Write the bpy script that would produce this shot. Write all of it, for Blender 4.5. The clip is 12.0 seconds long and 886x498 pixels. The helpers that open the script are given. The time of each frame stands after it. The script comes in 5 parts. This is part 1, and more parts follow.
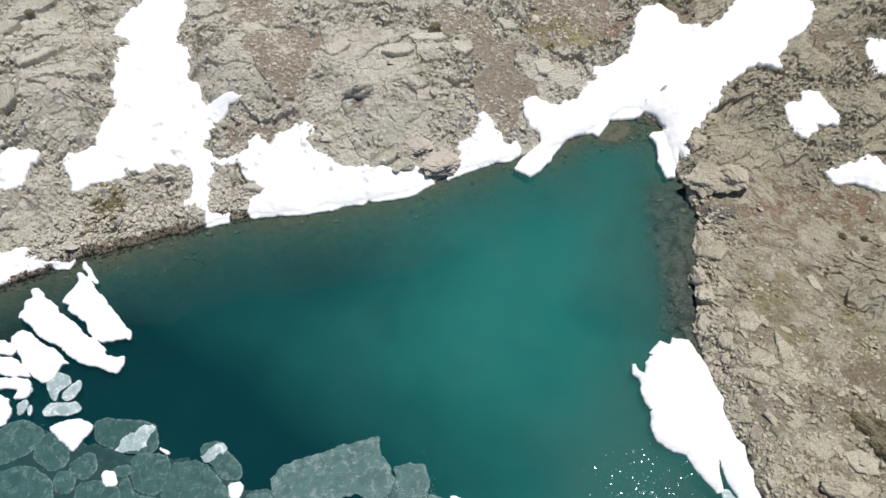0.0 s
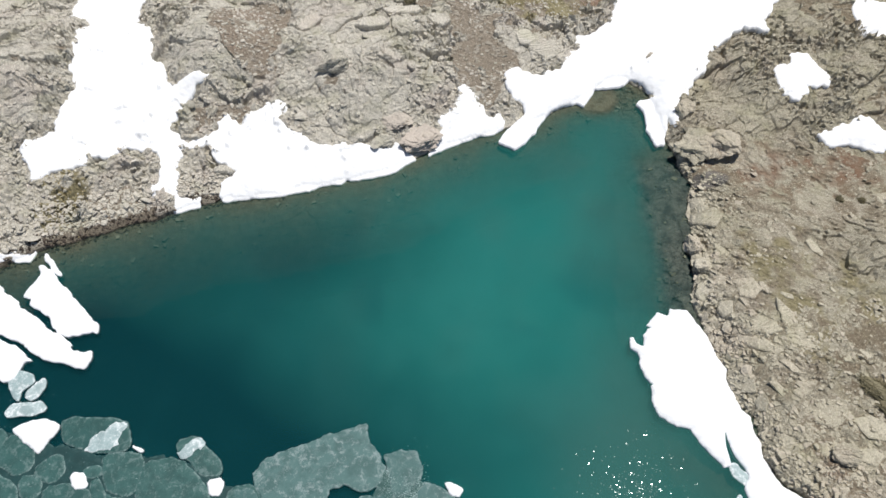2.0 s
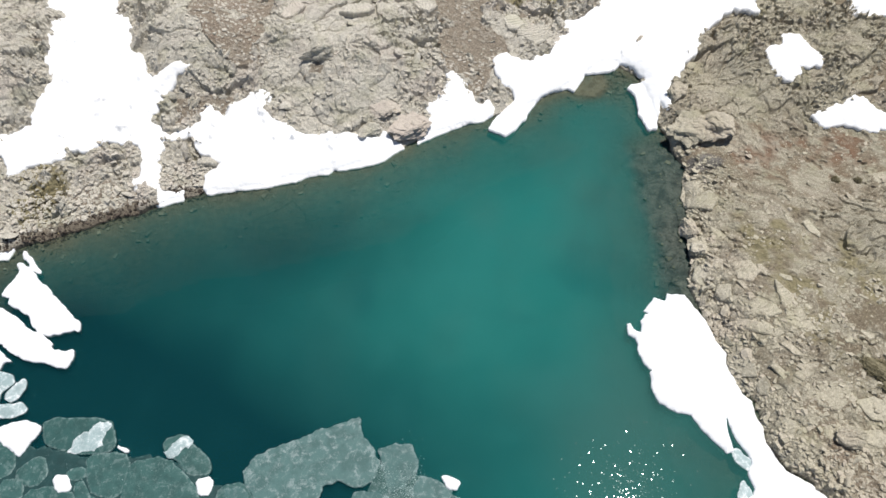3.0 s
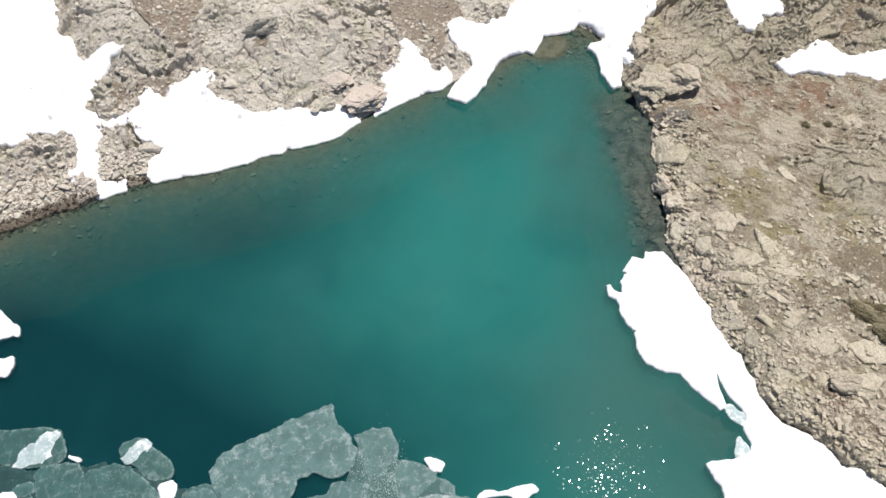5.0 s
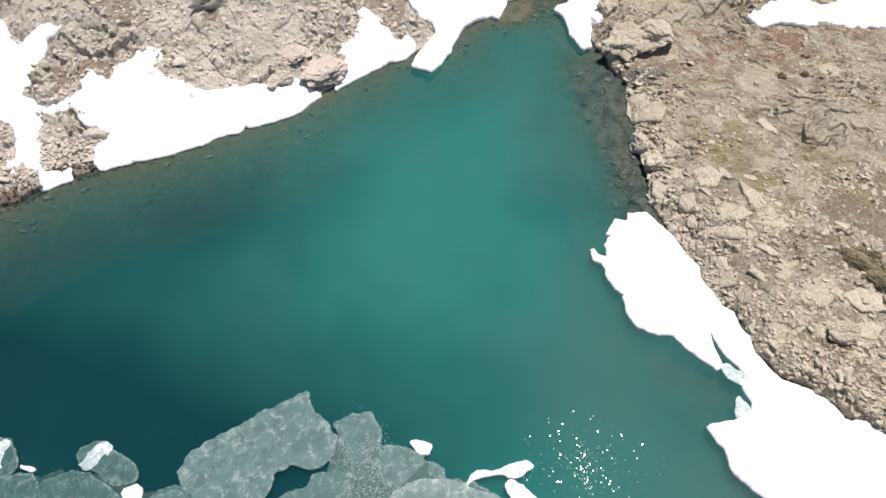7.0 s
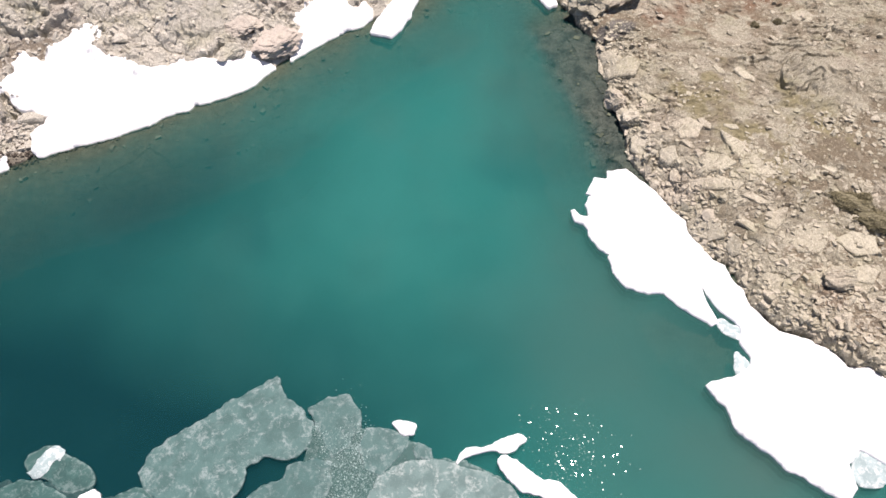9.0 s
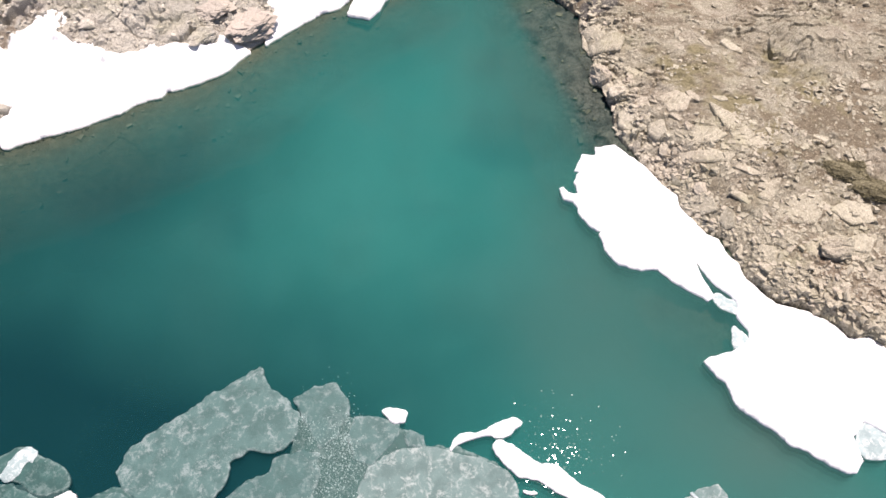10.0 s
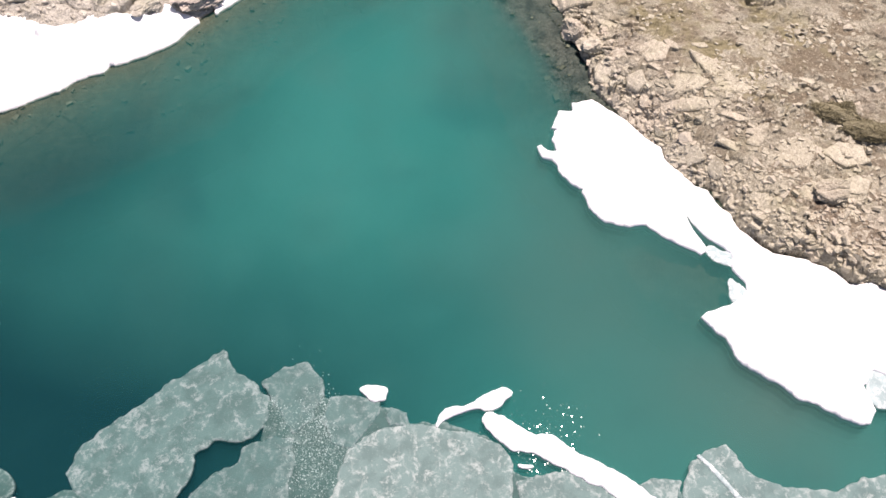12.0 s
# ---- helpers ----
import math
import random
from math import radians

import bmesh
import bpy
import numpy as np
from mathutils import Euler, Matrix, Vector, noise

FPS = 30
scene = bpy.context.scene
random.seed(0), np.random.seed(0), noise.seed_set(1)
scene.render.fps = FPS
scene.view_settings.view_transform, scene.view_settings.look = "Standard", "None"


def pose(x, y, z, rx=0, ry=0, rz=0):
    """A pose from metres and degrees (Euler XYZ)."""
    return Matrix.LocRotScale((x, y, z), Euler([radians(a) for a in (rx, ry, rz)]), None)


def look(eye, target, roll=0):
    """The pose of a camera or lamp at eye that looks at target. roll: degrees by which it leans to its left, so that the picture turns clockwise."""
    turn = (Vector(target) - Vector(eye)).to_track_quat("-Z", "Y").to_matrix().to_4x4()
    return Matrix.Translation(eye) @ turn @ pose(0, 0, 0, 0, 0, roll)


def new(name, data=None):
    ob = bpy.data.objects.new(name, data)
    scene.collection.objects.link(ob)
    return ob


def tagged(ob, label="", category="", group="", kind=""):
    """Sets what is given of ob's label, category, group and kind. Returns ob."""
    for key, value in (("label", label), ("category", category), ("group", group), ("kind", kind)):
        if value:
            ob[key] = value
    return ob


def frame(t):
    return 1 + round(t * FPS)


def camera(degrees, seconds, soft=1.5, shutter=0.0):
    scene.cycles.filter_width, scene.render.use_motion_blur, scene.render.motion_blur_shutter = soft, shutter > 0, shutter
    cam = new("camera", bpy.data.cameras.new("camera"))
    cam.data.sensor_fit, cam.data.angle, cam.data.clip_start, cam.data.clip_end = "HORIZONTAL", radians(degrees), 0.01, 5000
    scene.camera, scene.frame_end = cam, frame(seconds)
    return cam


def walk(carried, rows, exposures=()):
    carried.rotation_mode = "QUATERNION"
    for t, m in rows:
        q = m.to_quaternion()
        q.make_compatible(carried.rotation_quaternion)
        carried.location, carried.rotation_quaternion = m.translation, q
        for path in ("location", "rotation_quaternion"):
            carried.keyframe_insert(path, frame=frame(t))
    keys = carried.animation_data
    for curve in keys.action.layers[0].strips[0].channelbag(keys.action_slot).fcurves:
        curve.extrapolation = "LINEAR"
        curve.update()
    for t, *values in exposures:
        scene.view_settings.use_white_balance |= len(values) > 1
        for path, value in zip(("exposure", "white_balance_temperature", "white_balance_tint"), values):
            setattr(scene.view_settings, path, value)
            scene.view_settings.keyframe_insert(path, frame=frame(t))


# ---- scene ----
cam = camera(64.4, 12.0, soft=1.55)
METRES, EYE, TILT, LEAN, TURN = 24.0, 60.0, -57.2, 1.71, 0.0
ROWS = [
    (0.0, 0.0, 0.0, 0.0, -0.0, 0.0, 0.0),
    (0.5, -0.0036, 0.0333, -0.0203, -0.37, 0.0, 0.47),
    (1.0, -0.008, 0.0658, -0.0431, -0.76, 0.02, 0.95),
    (1.5, -0.0136, 0.0986, -0.0645, -1.14, 0.01, 1.47),
    (2.0, -0.0166, 0.1368, -0.0895, -1.56, -0.04, 2.03),
    (2.5, -0.0208, 0.1702, -0.1101, -1.96, -0.07, 2.54),
    (4.5, -0.0349, 0.3045, -0.2007, -4.57, -0.35, 5.99),
    (5.0, -0.0368, 0.3439, -0.2269, -5.39, -0.46, 7.08),
    (5.5, -0.0397, 0.3767, -0.2475, -5.97, -0.58, 7.87),
    (6.0, -0.0437, 0.414, -0.2715, -6.68, -0.7, 8.74),
    (6.5, -0.0469, 0.4471, -0.2948, -7.29, -0.73, 9.54),
    (7.0, -0.0513, 0.4799, -0.3144, -7.89, -0.89, 10.32),
    (9.0, -0.0636, 0.6206, -0.4096, -10.49, -1.34, 13.63),
    (9.5, -0.0658, 0.6532, -0.4327, -11.12, -1.45, 14.41),
    (10.0, -0.0696, 0.6906, -0.4597, -11.84, -1.68, 15.29),
    (10.5, -0.0717, 0.7241, -0.4835, -12.45, -1.81, 16.07),
    (11.0, -0.0706, 0.757, -0.504, -13.05, -1.96, 16.74),
    (11.5, -0.0727, 0.7969, -0.5307, -13.74, -2.08, 17.5),
    (12.0, -0.0752, 0.8292, -0.5525, -14.28, -2.25, 18.19),
]

EXPOSURES = [(0.0, 0.0, 6500, 10), (2.5, 0.1, 6550, 10), (5.5, 0.38, 6750, 15), (7.0, 0.43, 6850, 18), (9.5, 0.56, 7000, 21), (12.0, 0.64, 7150, 24)]
walk(cam, [(t, pose(0, 0, EYE, TILT, LEAN, TURN) @ pose(METRES * x, METRES * y, METRES * z, 90 + pitch, roll, yaw)) for t, x, y, z, yaw, pitch, roll in ROWS], EXPOSURES)

# ---- light: a clear noon sky and one high sun from the north-east ----
SUN_WAY = Vector((0.231, 0.209, 0.95)).normalized()
world = bpy.data.worlds.new("clear_sky")
world.use_nodes = True
scene.world = world
wt = world.node_tree
sky = wt.nodes.new("ShaderNodeTexSky")
sky.sky_type = "NISHITA"
sky.sun_disc = False
sky.sun_elevation = math.asin(SUN_WAY.z)
sky.sun_rotation = math.atan2(SUN_WAY.x, SUN_WAY.y)
sky.altitude = 2500
wt.links.new(sky.outputs["Color"], wt.nodes["Background"].inputs["Color"])
wt.nodes["Background"].inputs["Strength"].default_value = 0.07
sun = new("sun", bpy.data.lights.new("sun", "SUN"))
sun.data.energy, sun.data.angle, sun.data.color = 4.3, radians(0.53), (1.0, 0.96, 0.9)
sun.matrix_world = look(SUN_WAY * 200, (0, 0, 0))


# ---- materials ----
class Tree:
    """Short-hand for building a node tree."""

    def __init__(self, name):
        self.mat = bpy.data.materials.new(name)
        self.mat.use_nodes = True
        self.t = self.mat.node_tree
        self.t.nodes.clear()
        self.out = self.t.nodes.new("ShaderNodeOutputMaterial")

    def node(self, kind, **props):
        n = self.t.nodes.new(kind)
        for key, value in props.items():
            setattr(n, key, value)
        return n

    def put(self, socket, value):
        if isinstance(value, bpy.types.NodeSocket):
            self.t.links.new(value, socket)
        else:
            socket.default_value = value

    def noise(self, scale, detail=5.0, rough=0.55, warp=0.0, vector=None):
        n = self.node("ShaderNodeTexNoise")
        n.inputs["Scale"].default_value = scale
        n.inputs["Detail"].default_value = detail
        n.inputs["Roughness"].default_value = rough
        n.inputs["Distortion"].default_value = warp
        self.put(n.inputs["Vector"], vector if vector else self.place())
        return n.outputs["Fac"]

    def place(self):
        return self.node("ShaderNodeNewGeometry").outputs["Position"]

    def attr(self, name):
        return self.node("ShaderNodeAttribute", attribute_name=name).outputs["Fac"]

    def span(self, value, a, b, c=0.0, d=1.0):
        n = self.node("ShaderNodeMapRange", interpolation_type="SMOOTHSTEP")
        self.put(n.inputs["Value"], value)
        for key, v in (("From Min", a), ("From Max", b), ("To Min", c), ("To Max", d)):
            n.inputs[key].default_value = v
        return n.outputs["Result"]

    def maths(self, op, a, b=0.0):
        n = self.node("ShaderNodeMath", operation=op)
        self.put(n.inputs[0], a)
        self.put(n.inputs[1], b)
        return n.outputs[0]

    def mix(self, fac, a, b, blend="MIX"):
        n = self.node("ShaderNodeMix", data_type="RGBA", blend_type=blend)
        self.put(n.inputs[0], fac)
        for socket, v in ((n.inputs[6], a), (n.inputs[7], b)):
            self.put(socket, (*v, 1.0) if isinstance(v, tuple) and len(v) == 3 else v)
        return n.outputs[2]

    def bump(self, height, strength, distance, normal=None):
        n = self.node("ShaderNodeBump")
        n.inputs["Strength"].default_value = strength
        n.inputs["Distance"].default_value = distance
        self.put(n.inputs["Height"], height)
        if normal:
            self.put(n.inputs["Normal"], normal)
        return n.outputs["Normal"]

    def surface(self, color, rough=0.85, normal=None, spec=0.3):
        n = self.node("ShaderNodeBsdfPrincipled")
        self.put(n.inputs["Base Color"], (*color, 1.0) if isinstance(color, tuple) else color)
        self.put(n.inputs["Roughness"], rough)
        n.inputs["Specular IOR Level"].default_value = spec
        if normal:
            self.put(n.inputs["Normal"], normal)
        self.t.links.new(n.outputs[0], self.out.inputs["Surface"])
        return n


def rock_colour(t, variant):
    """Weathered gneiss: warm grey with pale lichen, dark stains and rusty tints, more tan east of the lake; variant: a 0-1 value for each block."""
    base = t.mix(variant, (0.430, 0.405, 0.342), (0.660, 0.628, 0.545))
    base = t.mix(t.span(t.noise(0.22, 3), 0.48, 0.70, 0, 0.5), base, (0.520, 0.455, 0.410))
    base = t.mix(t.span(t.noise(2.3, 7, 0.72), 0.52, 0.66, 0, 0.5), base, (0.300, 0.272, 0.234))
    base = t.mix(t.span(t.noise(6.5, 5, 0.7), 0.52, 0.62, 0, 0.85), base, (0.760, 0.718, 0.635))
    base = t.mix(t.span(t.noise(8.5, 5, 0.75), 0.54, 0.63, 0, 0.65), base, (0.190, 0.172, 0.148))
    base = t.mix(t.span(t.noise(0.35, 4), 0.50, 0.70, 0, 0.5), base, (0.465, 0.452, 0.335))
    return eastern_tint(t, base)


def eastern_tint(t, col):
    """East of the lake rock and soil are darker and more olive."""
    where = t.node("ShaderNodeSeparateXYZ")
    t.put(where.inputs[0], t.place())
    return t.mix(t.span(where.outputs[0], 17.0, 26.0), col, (0.87, 0.85, 0.77), "MULTIPLY")


def make_ground():
    t = Tree("alpine_ground")
    rock = rock_colour(t, t.attr("block"))
    soil = t.mix(t.noise(0.5, 4), (0.215, 0.182, 0.141), (0.325, 0.277, 0.216))
    soil = t.mix(t.span(t.noise(6.0, 5, 0.7), 0.54, 0.64, 0, 0.85), soil, (0.58, 0.515, 0.42))
    soil = t.mix(t.span(t.noise(3.1, 5, 0.7), 0.55, 0.7, 0, 0.7), soil, (0.13, 0.107, 0.086))
    soil = eastern_tint(t, t.mix(t.attr("rust"), soil, (0.29, 0.180, 0.130)))
    moss = t.mix(t.noise(3.0, 5), (0.24, 0.215, 0.125), (0.38, 0.335, 0.205))
    col = t.mix(t.attr("soil"), rock, soil)
    col = t.mix(t.span(t.maths("ADD", t.attr("moss"), t.maths("MULTIPLY", t.noise(1.6, 5, 0.65), 0.55)), 0.52, 0.85), col, moss)
    bed = t.mix(t.noise(1.4, 5, 0.65), (0.09, 0.078, 0.060), (0.30, 0.26, 0.200))
    bed = t.mix(t.attr("mud"), bed, t.mix(t.span(t.noise(1.0, 6, 0.65), 0.35, 0.65), (0.085, 0.085, 0.088), (0.205, 0.197, 0.190)))
    col = t.mix(t.attr("drowned"), col, bed)
    coarse = t.bump(t.noise(3.2, 6, 0.7, 0.5), 0.9, 0.28)
    t.surface(col, 0.92, t.bump(t.noise(10.0, 5, 0.75), 1.0, 0.10, coarse), 0.2)
    return t.mat


def make_stone(name, pale=0.0, pink=0.0):
    t = Tree(name)
    info = t.node("ShaderNodeObjectInfo").outputs["Random"]
    isle = t.node("ShaderNodeNewGeometry").outputs["Random Per Island"]
    both = t.maths("FRACT", t.maths("ADD", info, isle))
    col = rock_colour(t, t.maths("ADD", t.maths("MULTIPLY", both, 1.0 - pale), pale))
    col = t.mix(t.span(both, 0.72, 1.0, pink, 0.3 + pink), col, (0.47, 0.385, 0.335))
    grain = t.maths("ADD", t.noise(3.0, 7, 0.7, 0.8), t.maths("MULTIPLY", t.noise(12.0, 4, 0.7), 0.4))
    t.surface(col, 0.88, t.bump(grain, 0.9, 0.16), 0.25)
    return t.mat


def make_bedded():
    """Flat bedrock plates, half buried: the same rock with soil lodged on it in drifts."""
    t = Tree("bedded_rock")
    rock = rock_colour(t, t.maths("ADD", t.maths("MULTIPLY", t.node("ShaderNodeObjectInfo").outputs["Random"], 0.4), 0.35))
    soil = t.mix(t.noise(0.5, 4), (0.185, 0.165, 0.118), (0.262, 0.235, 0.172))
    dust = t.span(t.noise(0.9, 5, 0.65, 0.6), 0.54, 0.70, 0, 0.7)
    grain = t.maths("ADD", t.noise(3.0, 7, 0.7, 0.8), t.maths("MULTIPLY", t.noise(12.0, 4, 0.7), 0.4))
    t.surface(t.mix(dust, rock, soil), 0.9, t.bump(grain, 0.9, 0.13), 0.2)
    return t.mat


def make_snow():
    t = Tree("old_snow")
    col = t.mix(t.noise(0.7, 4), (0.84, 0.86, 0.88), (0.93, 0.94, 0.95))
    col = t.mix(t.span(t.noise(3.5, 6, 0.7), 0.66, 0.8, 0, 0.35), col, (0.62, 0.58, 0.52))
    n = t.bump(t.noise(2.2, 5), 0.5, 0.12)
    t.surface(col, 0.7, n, 0.3)
    return t.mat


def make_thin_ice(name, dark, pale, white, amount):
    """Rotten, water-soaked ice with granular white patches of drained ice on it."""
    t = Tree(name)
    shade = t.node("ShaderNodeObjectInfo").outputs["Random"]
    col = t.mix(shade, dark, pale)
    col = t.mix(t.span(t.noise(0.9, 5, 0.6), 0.42, 0.62, 0, 0.6), col, tuple(0.75 * c for c in dark))
    patch = t.maths("ADD", t.noise(1.35, 5, 0.65, 0.7), t.maths("MULTIPLY", t.attr("dry"), 0.06))
    grain = t.noise(6.5, 4, 0.8)
    lace = t.noise(2.6, 6, 0.75, 0.9)
    mask = t.span(t.maths("ADD", t.maths("MULTIPLY", patch, 0.85), t.maths("ADD", t.maths("MULTIPLY", lace, 0.5), t.maths("MULTIPLY", grain, 0.40))), 0.89, 1.08)
    col = t.mix(t.maths("MULTIPLY", mask, t.maths("ADD", t.maths("MULTIPLY", shade, 0.6 * amount), 0.65 * amount)), col, white)
    col = t.mix(t.span(t.noise(11.0, 3, 0.7), 0.60, 0.72, 0, 0.5 * amount), col, white)
    # old cracks, healed with white frazil
    vein = t.node("ShaderNodeTexVoronoi", feature="DISTANCE_TO_EDGE")
    vein.inputs["Scale"].default_value = 0.55
    wander = t.node("ShaderNodeTexNoise")
    wander.inputs["Scale"].default_value = 1.1
    wander.inputs["Detail"].default_value = 4.0
    t.put(wander.inputs["Vector"], t.place())
    moved = t.node("ShaderNodeVectorMath", operation="MULTIPLY_ADD")
    t.put(moved.inputs[0], wander.outputs["Color"])
    moved.inputs[1].default_value = (1.6, 1.6, 0.0)
    t.put(moved.inputs[2], t.place())
    t.put(vein.inputs["Vector"], moved.outputs[0])
    healed = t.maths("MULTIPLY", t.span(vein.outputs["Distance"], 0.0, 0.06, 0.32 * amount, 0.0), t.span(lace, 0.42, 0.58))
    col = t.mix(healed, col, white)
    # drained, whitened rims
    col = t.mix(t.maths("MULTIPLY", t.span(t.attr("dry"), 0.72, 0.98, 0, 0.55), t.span(lace, 0.40, 0.62)), col, white)
    t.surface(col, 0.6, t.bump(grain, 0.5, 0.05), 0.3)
    return t.mat


def water_colour(t):
    """The colour of the silty lake: teal, bluer and darker where it is deep, with milky drifts."""
    deep = t.mix(t.attr("deep"), (0.016, 0.148, 0.134), (0.0027, 0.034, 0.041))
    clear_share = t.maths("SUBTRACT", 1.0, t.attr("deep"))
    col = t.mix(t.maths("MULTIPLY", t.span(t.noise(0.045, 4, 0.6, 0.4), 0.42, 0.70, 0, 0.5), clear_share), deep, (0.028, 0.178, 0.162))
    col = t.mix(t.maths("MULTIPLY", t.span(t.noise(0.16, 4, 0.55, 0.8), 0.45, 0.72, 0, 0.22), clear_share), col, (0.028, 0.150, 0.142))
    col = t.mix(t.span(t.noise(0.10, 4, 0.55, 0.8), 0.50, 0.72, 0, 0.26), col, (0.008, 0.066, 0.074))
    col = t.mix(t.attr("silt"), col, (0.062, 0.116, 0.104))
    scaled = t.node("ShaderNodeVectorMath", operation="SCALE")
    t.put(scaled.inputs[0], col)
    t.put(scaled.inputs["Scale"], t.attr("gain"))
    return scaled.outputs[0]


def make_silt():
    """Fine silt hanging in the water: scatters light where it is thick."""
    t = Tree("hanging_silt")
    body = t.node("ShaderNodeBsdfDiffuse")
    t.put(body.inputs["Color"], water_colour(t))
    clear = t.node("ShaderNodeBsdfTransparent")
    both = t.node("ShaderNodeMixShader")
    t.put(both.inputs[0], t.attr("murk"))
    t.put(both.inputs[1], clear.outputs[0])
    t.put(both.inputs[2], body.outputs[0])
    t.t.links.new(both.outputs[0], t.out.inputs["Surface"])
    return t.mat


def make_water():
    """Cold silty lake water: clear over the shallows, milky teal where it is deep, with small ripples on top."""
    t = Tree("lake_water")
    body = t.node("ShaderNodeBsdfDiffuse")
    t.put(body.inputs["Color"], water_colour(t))
    clear = t.node("ShaderNodeBsdfTransparent")
    t.put(clear.inputs["Color"], t.mix(t.attr("thick"), (0.84, 0.90, 0.85), (1.0, 1.0, 1.0)))
    inside = t.node("ShaderNodeMixShader")
    t.put(inside.inputs[0], t.attr("murk"))
    t.put(inside.inputs[1], clear.outputs[0])
    t.put(inside.inputs[2], body.outputs[0])
    gloss = t.node("ShaderNodeBsdfGlossy")
    gloss.inputs["Roughness"].default_value = 0.04
    gloss.inputs["Color"].default_value = (0.13, 0.14, 0.14, 1)
    # small facets of ripple: most lie nearly level, some on the flanks of the ripples
    cell = t.node("ShaderNodeTexVoronoi", feature="F1")
    cell.inputs["Scale"].default_value = 16.0
    t.put(cell.inputs["Vector"], t.place())
    rgb = t.node("ShaderNodeSeparateColor")
    t.put(rgb.inputs[0], cell.outputs["Color"])
    flank = t.maths("MULTIPLY", t.maths("GREATER_THAN", rgb.outputs[2], 0.16), 0.5)
    far = t.maths("ADD", t.maths("MULTIPLY", t.maths("POWER", rgb.outputs[0], 1.2), 0.042), flank)
    way = t.maths("MULTIPLY", rgb.outputs[1], 6.2832)
    tilt = t.node("ShaderNodeCombineXYZ")
    t.put(tilt.inputs[0], t.maths("MULTIPLY", far, t.maths("COSINE", way)))
    t.put(tilt.inputs[1], t.maths("MULTIPLY", far, t.maths("SINE", way)))
    tilt.inputs[2].default_value = 1.0
    unit = t.node("ShaderNodeVectorMath", operation="NORMALIZE")
    t.put(unit.inputs[0], tilt.outputs[0])
    t.put(gloss.inputs["Normal"], unit.outputs[0])
    fres = t.node("ShaderNodeFresnel")
    fres.inputs["IOR"].default_value = 1.333
    top = t.node("ShaderNodeMixShader")
    t.put(top.inputs[0], fres.outputs[0])
    t.put(top.inputs[1], inside.outputs[0])
    t.put(top.inputs[2], gloss.outputs[0])
    t.t.links.new(top.outputs[0], t.out.inputs["Surface"])
    return t.mat


def make_leaf(name, a, b):
    t = Tree(name)
    isle = t.node("ShaderNodeNewGeometry").outputs["Random Per Island"]
    t.surface(t.mix(isle, a, b), 0.7, None, 0.2)
    return t.mat


def make_cushion(name, a, b):
    t = Tree(name)
    fine = t.noise(7.0, 5, 0.7)
    t.surface(t.mix(t.span(fine, 0.35, 0.65), a, b), 0.9, t.bump(fine, 0.8, 0.08), 0.1)
    return t.mat


GROUND, STONE, SNOW, THIN_ICE, WATER = make_ground(), make_stone("loose_stone"), make_snow(), make_thin_ice("rotten_ice", (0.048, 0.120, 0.116), (0.070, 0.148, 0.143), (0.27, 0.34, 0.34), 0.55), make_water()
WET_STONE = make_leaf("wet_stone", (0.028, 0.023, 0.019), (0.12, 0.097, 0.078))
SUNK_STONE = make_leaf("sunk_stone", (0.11, 0.10, 0.08), (0.27, 0.25, 0.20))
SLUSH = make_thin_ice("slush", (0.008, 0.046, 0.047), (0.011, 0.052, 0.052), (0.09, 0.16, 0.155), 0.25)
BEDDED = make_bedded()
SHARD_STONE = make_stone("shard_stone", 0.1)
PALE_STONE, PINK_STONE = make_stone("pale_stone", 0.2), make_stone("pink_stone", 0.3, 0.35)
DRY_ICE = make_thin_ice("drained_ice", (0.092, 0.165, 0.161), (0.125, 0.204, 0.199), (0.37, 0.43, 0.42), 0.62)
SNOW_ICE = make_thin_ice("crusted_ice", (0.27, 0.37, 0.38), (0.42, 0.51, 0.52), (0.78, 0.82, 0.83), 0.9)
WET_ICE = make_thin_ice("wet_ice", (0.021, 0.080, 0.075), (0.038, 0.108, 0.101), (0.27, 0.36, 0.35), 0.3)
LEAF = make_leaf("juniper_leaf", (0.16, 0.145, 0.09), (0.31, 0.275, 0.165))
TWIGS = make_cushion("twig_mass", (0.15, 0.135, 0.09), (0.25, 0.225, 0.145))
GRASS = make_leaf("dry_grass", (0.30, 0.25, 0.12), (0.50, 0.41, 0.22))
ICE_BITS = make_leaf("ice_crumbs", (0.07, 0.14, 0.13), (0.42, 0.55, 0.54))


# ---- numeric noise ----
def chance(ix, iy, seed):
    h = (ix.astype(np.int64) * 374761393 + iy.astype(np.int64) * 668265263 + seed * 974634721) & 0xFFFFFFFF
    h = ((h ^ (h >> 13)) * 1274126177) & 0xFFFFFFFF
    h = ((h ^ (h >> 15)) * 2246822519) & 0xFFFFFFFF
    return ((h ^ (h >> 16)) & 0xFFFFFF) / 16777216.0


def smooth_noise(x, y, seed):
    ix, iy = np.floor(x), np.floor(y)
    fx, fy = x - ix, y - iy
    u, v = fx * fx * (3 - 2 * fx), fy * fy * (3 - 2 * fy)
    a, b = chance(ix, iy, seed), chance(ix + 1, iy, seed)
    c, d = chance(ix, iy + 1, seed), chance(ix + 1, iy + 1, seed)
    return (a + (b - a) * u) * (1 - v) + (c + (d - c) * u) * v


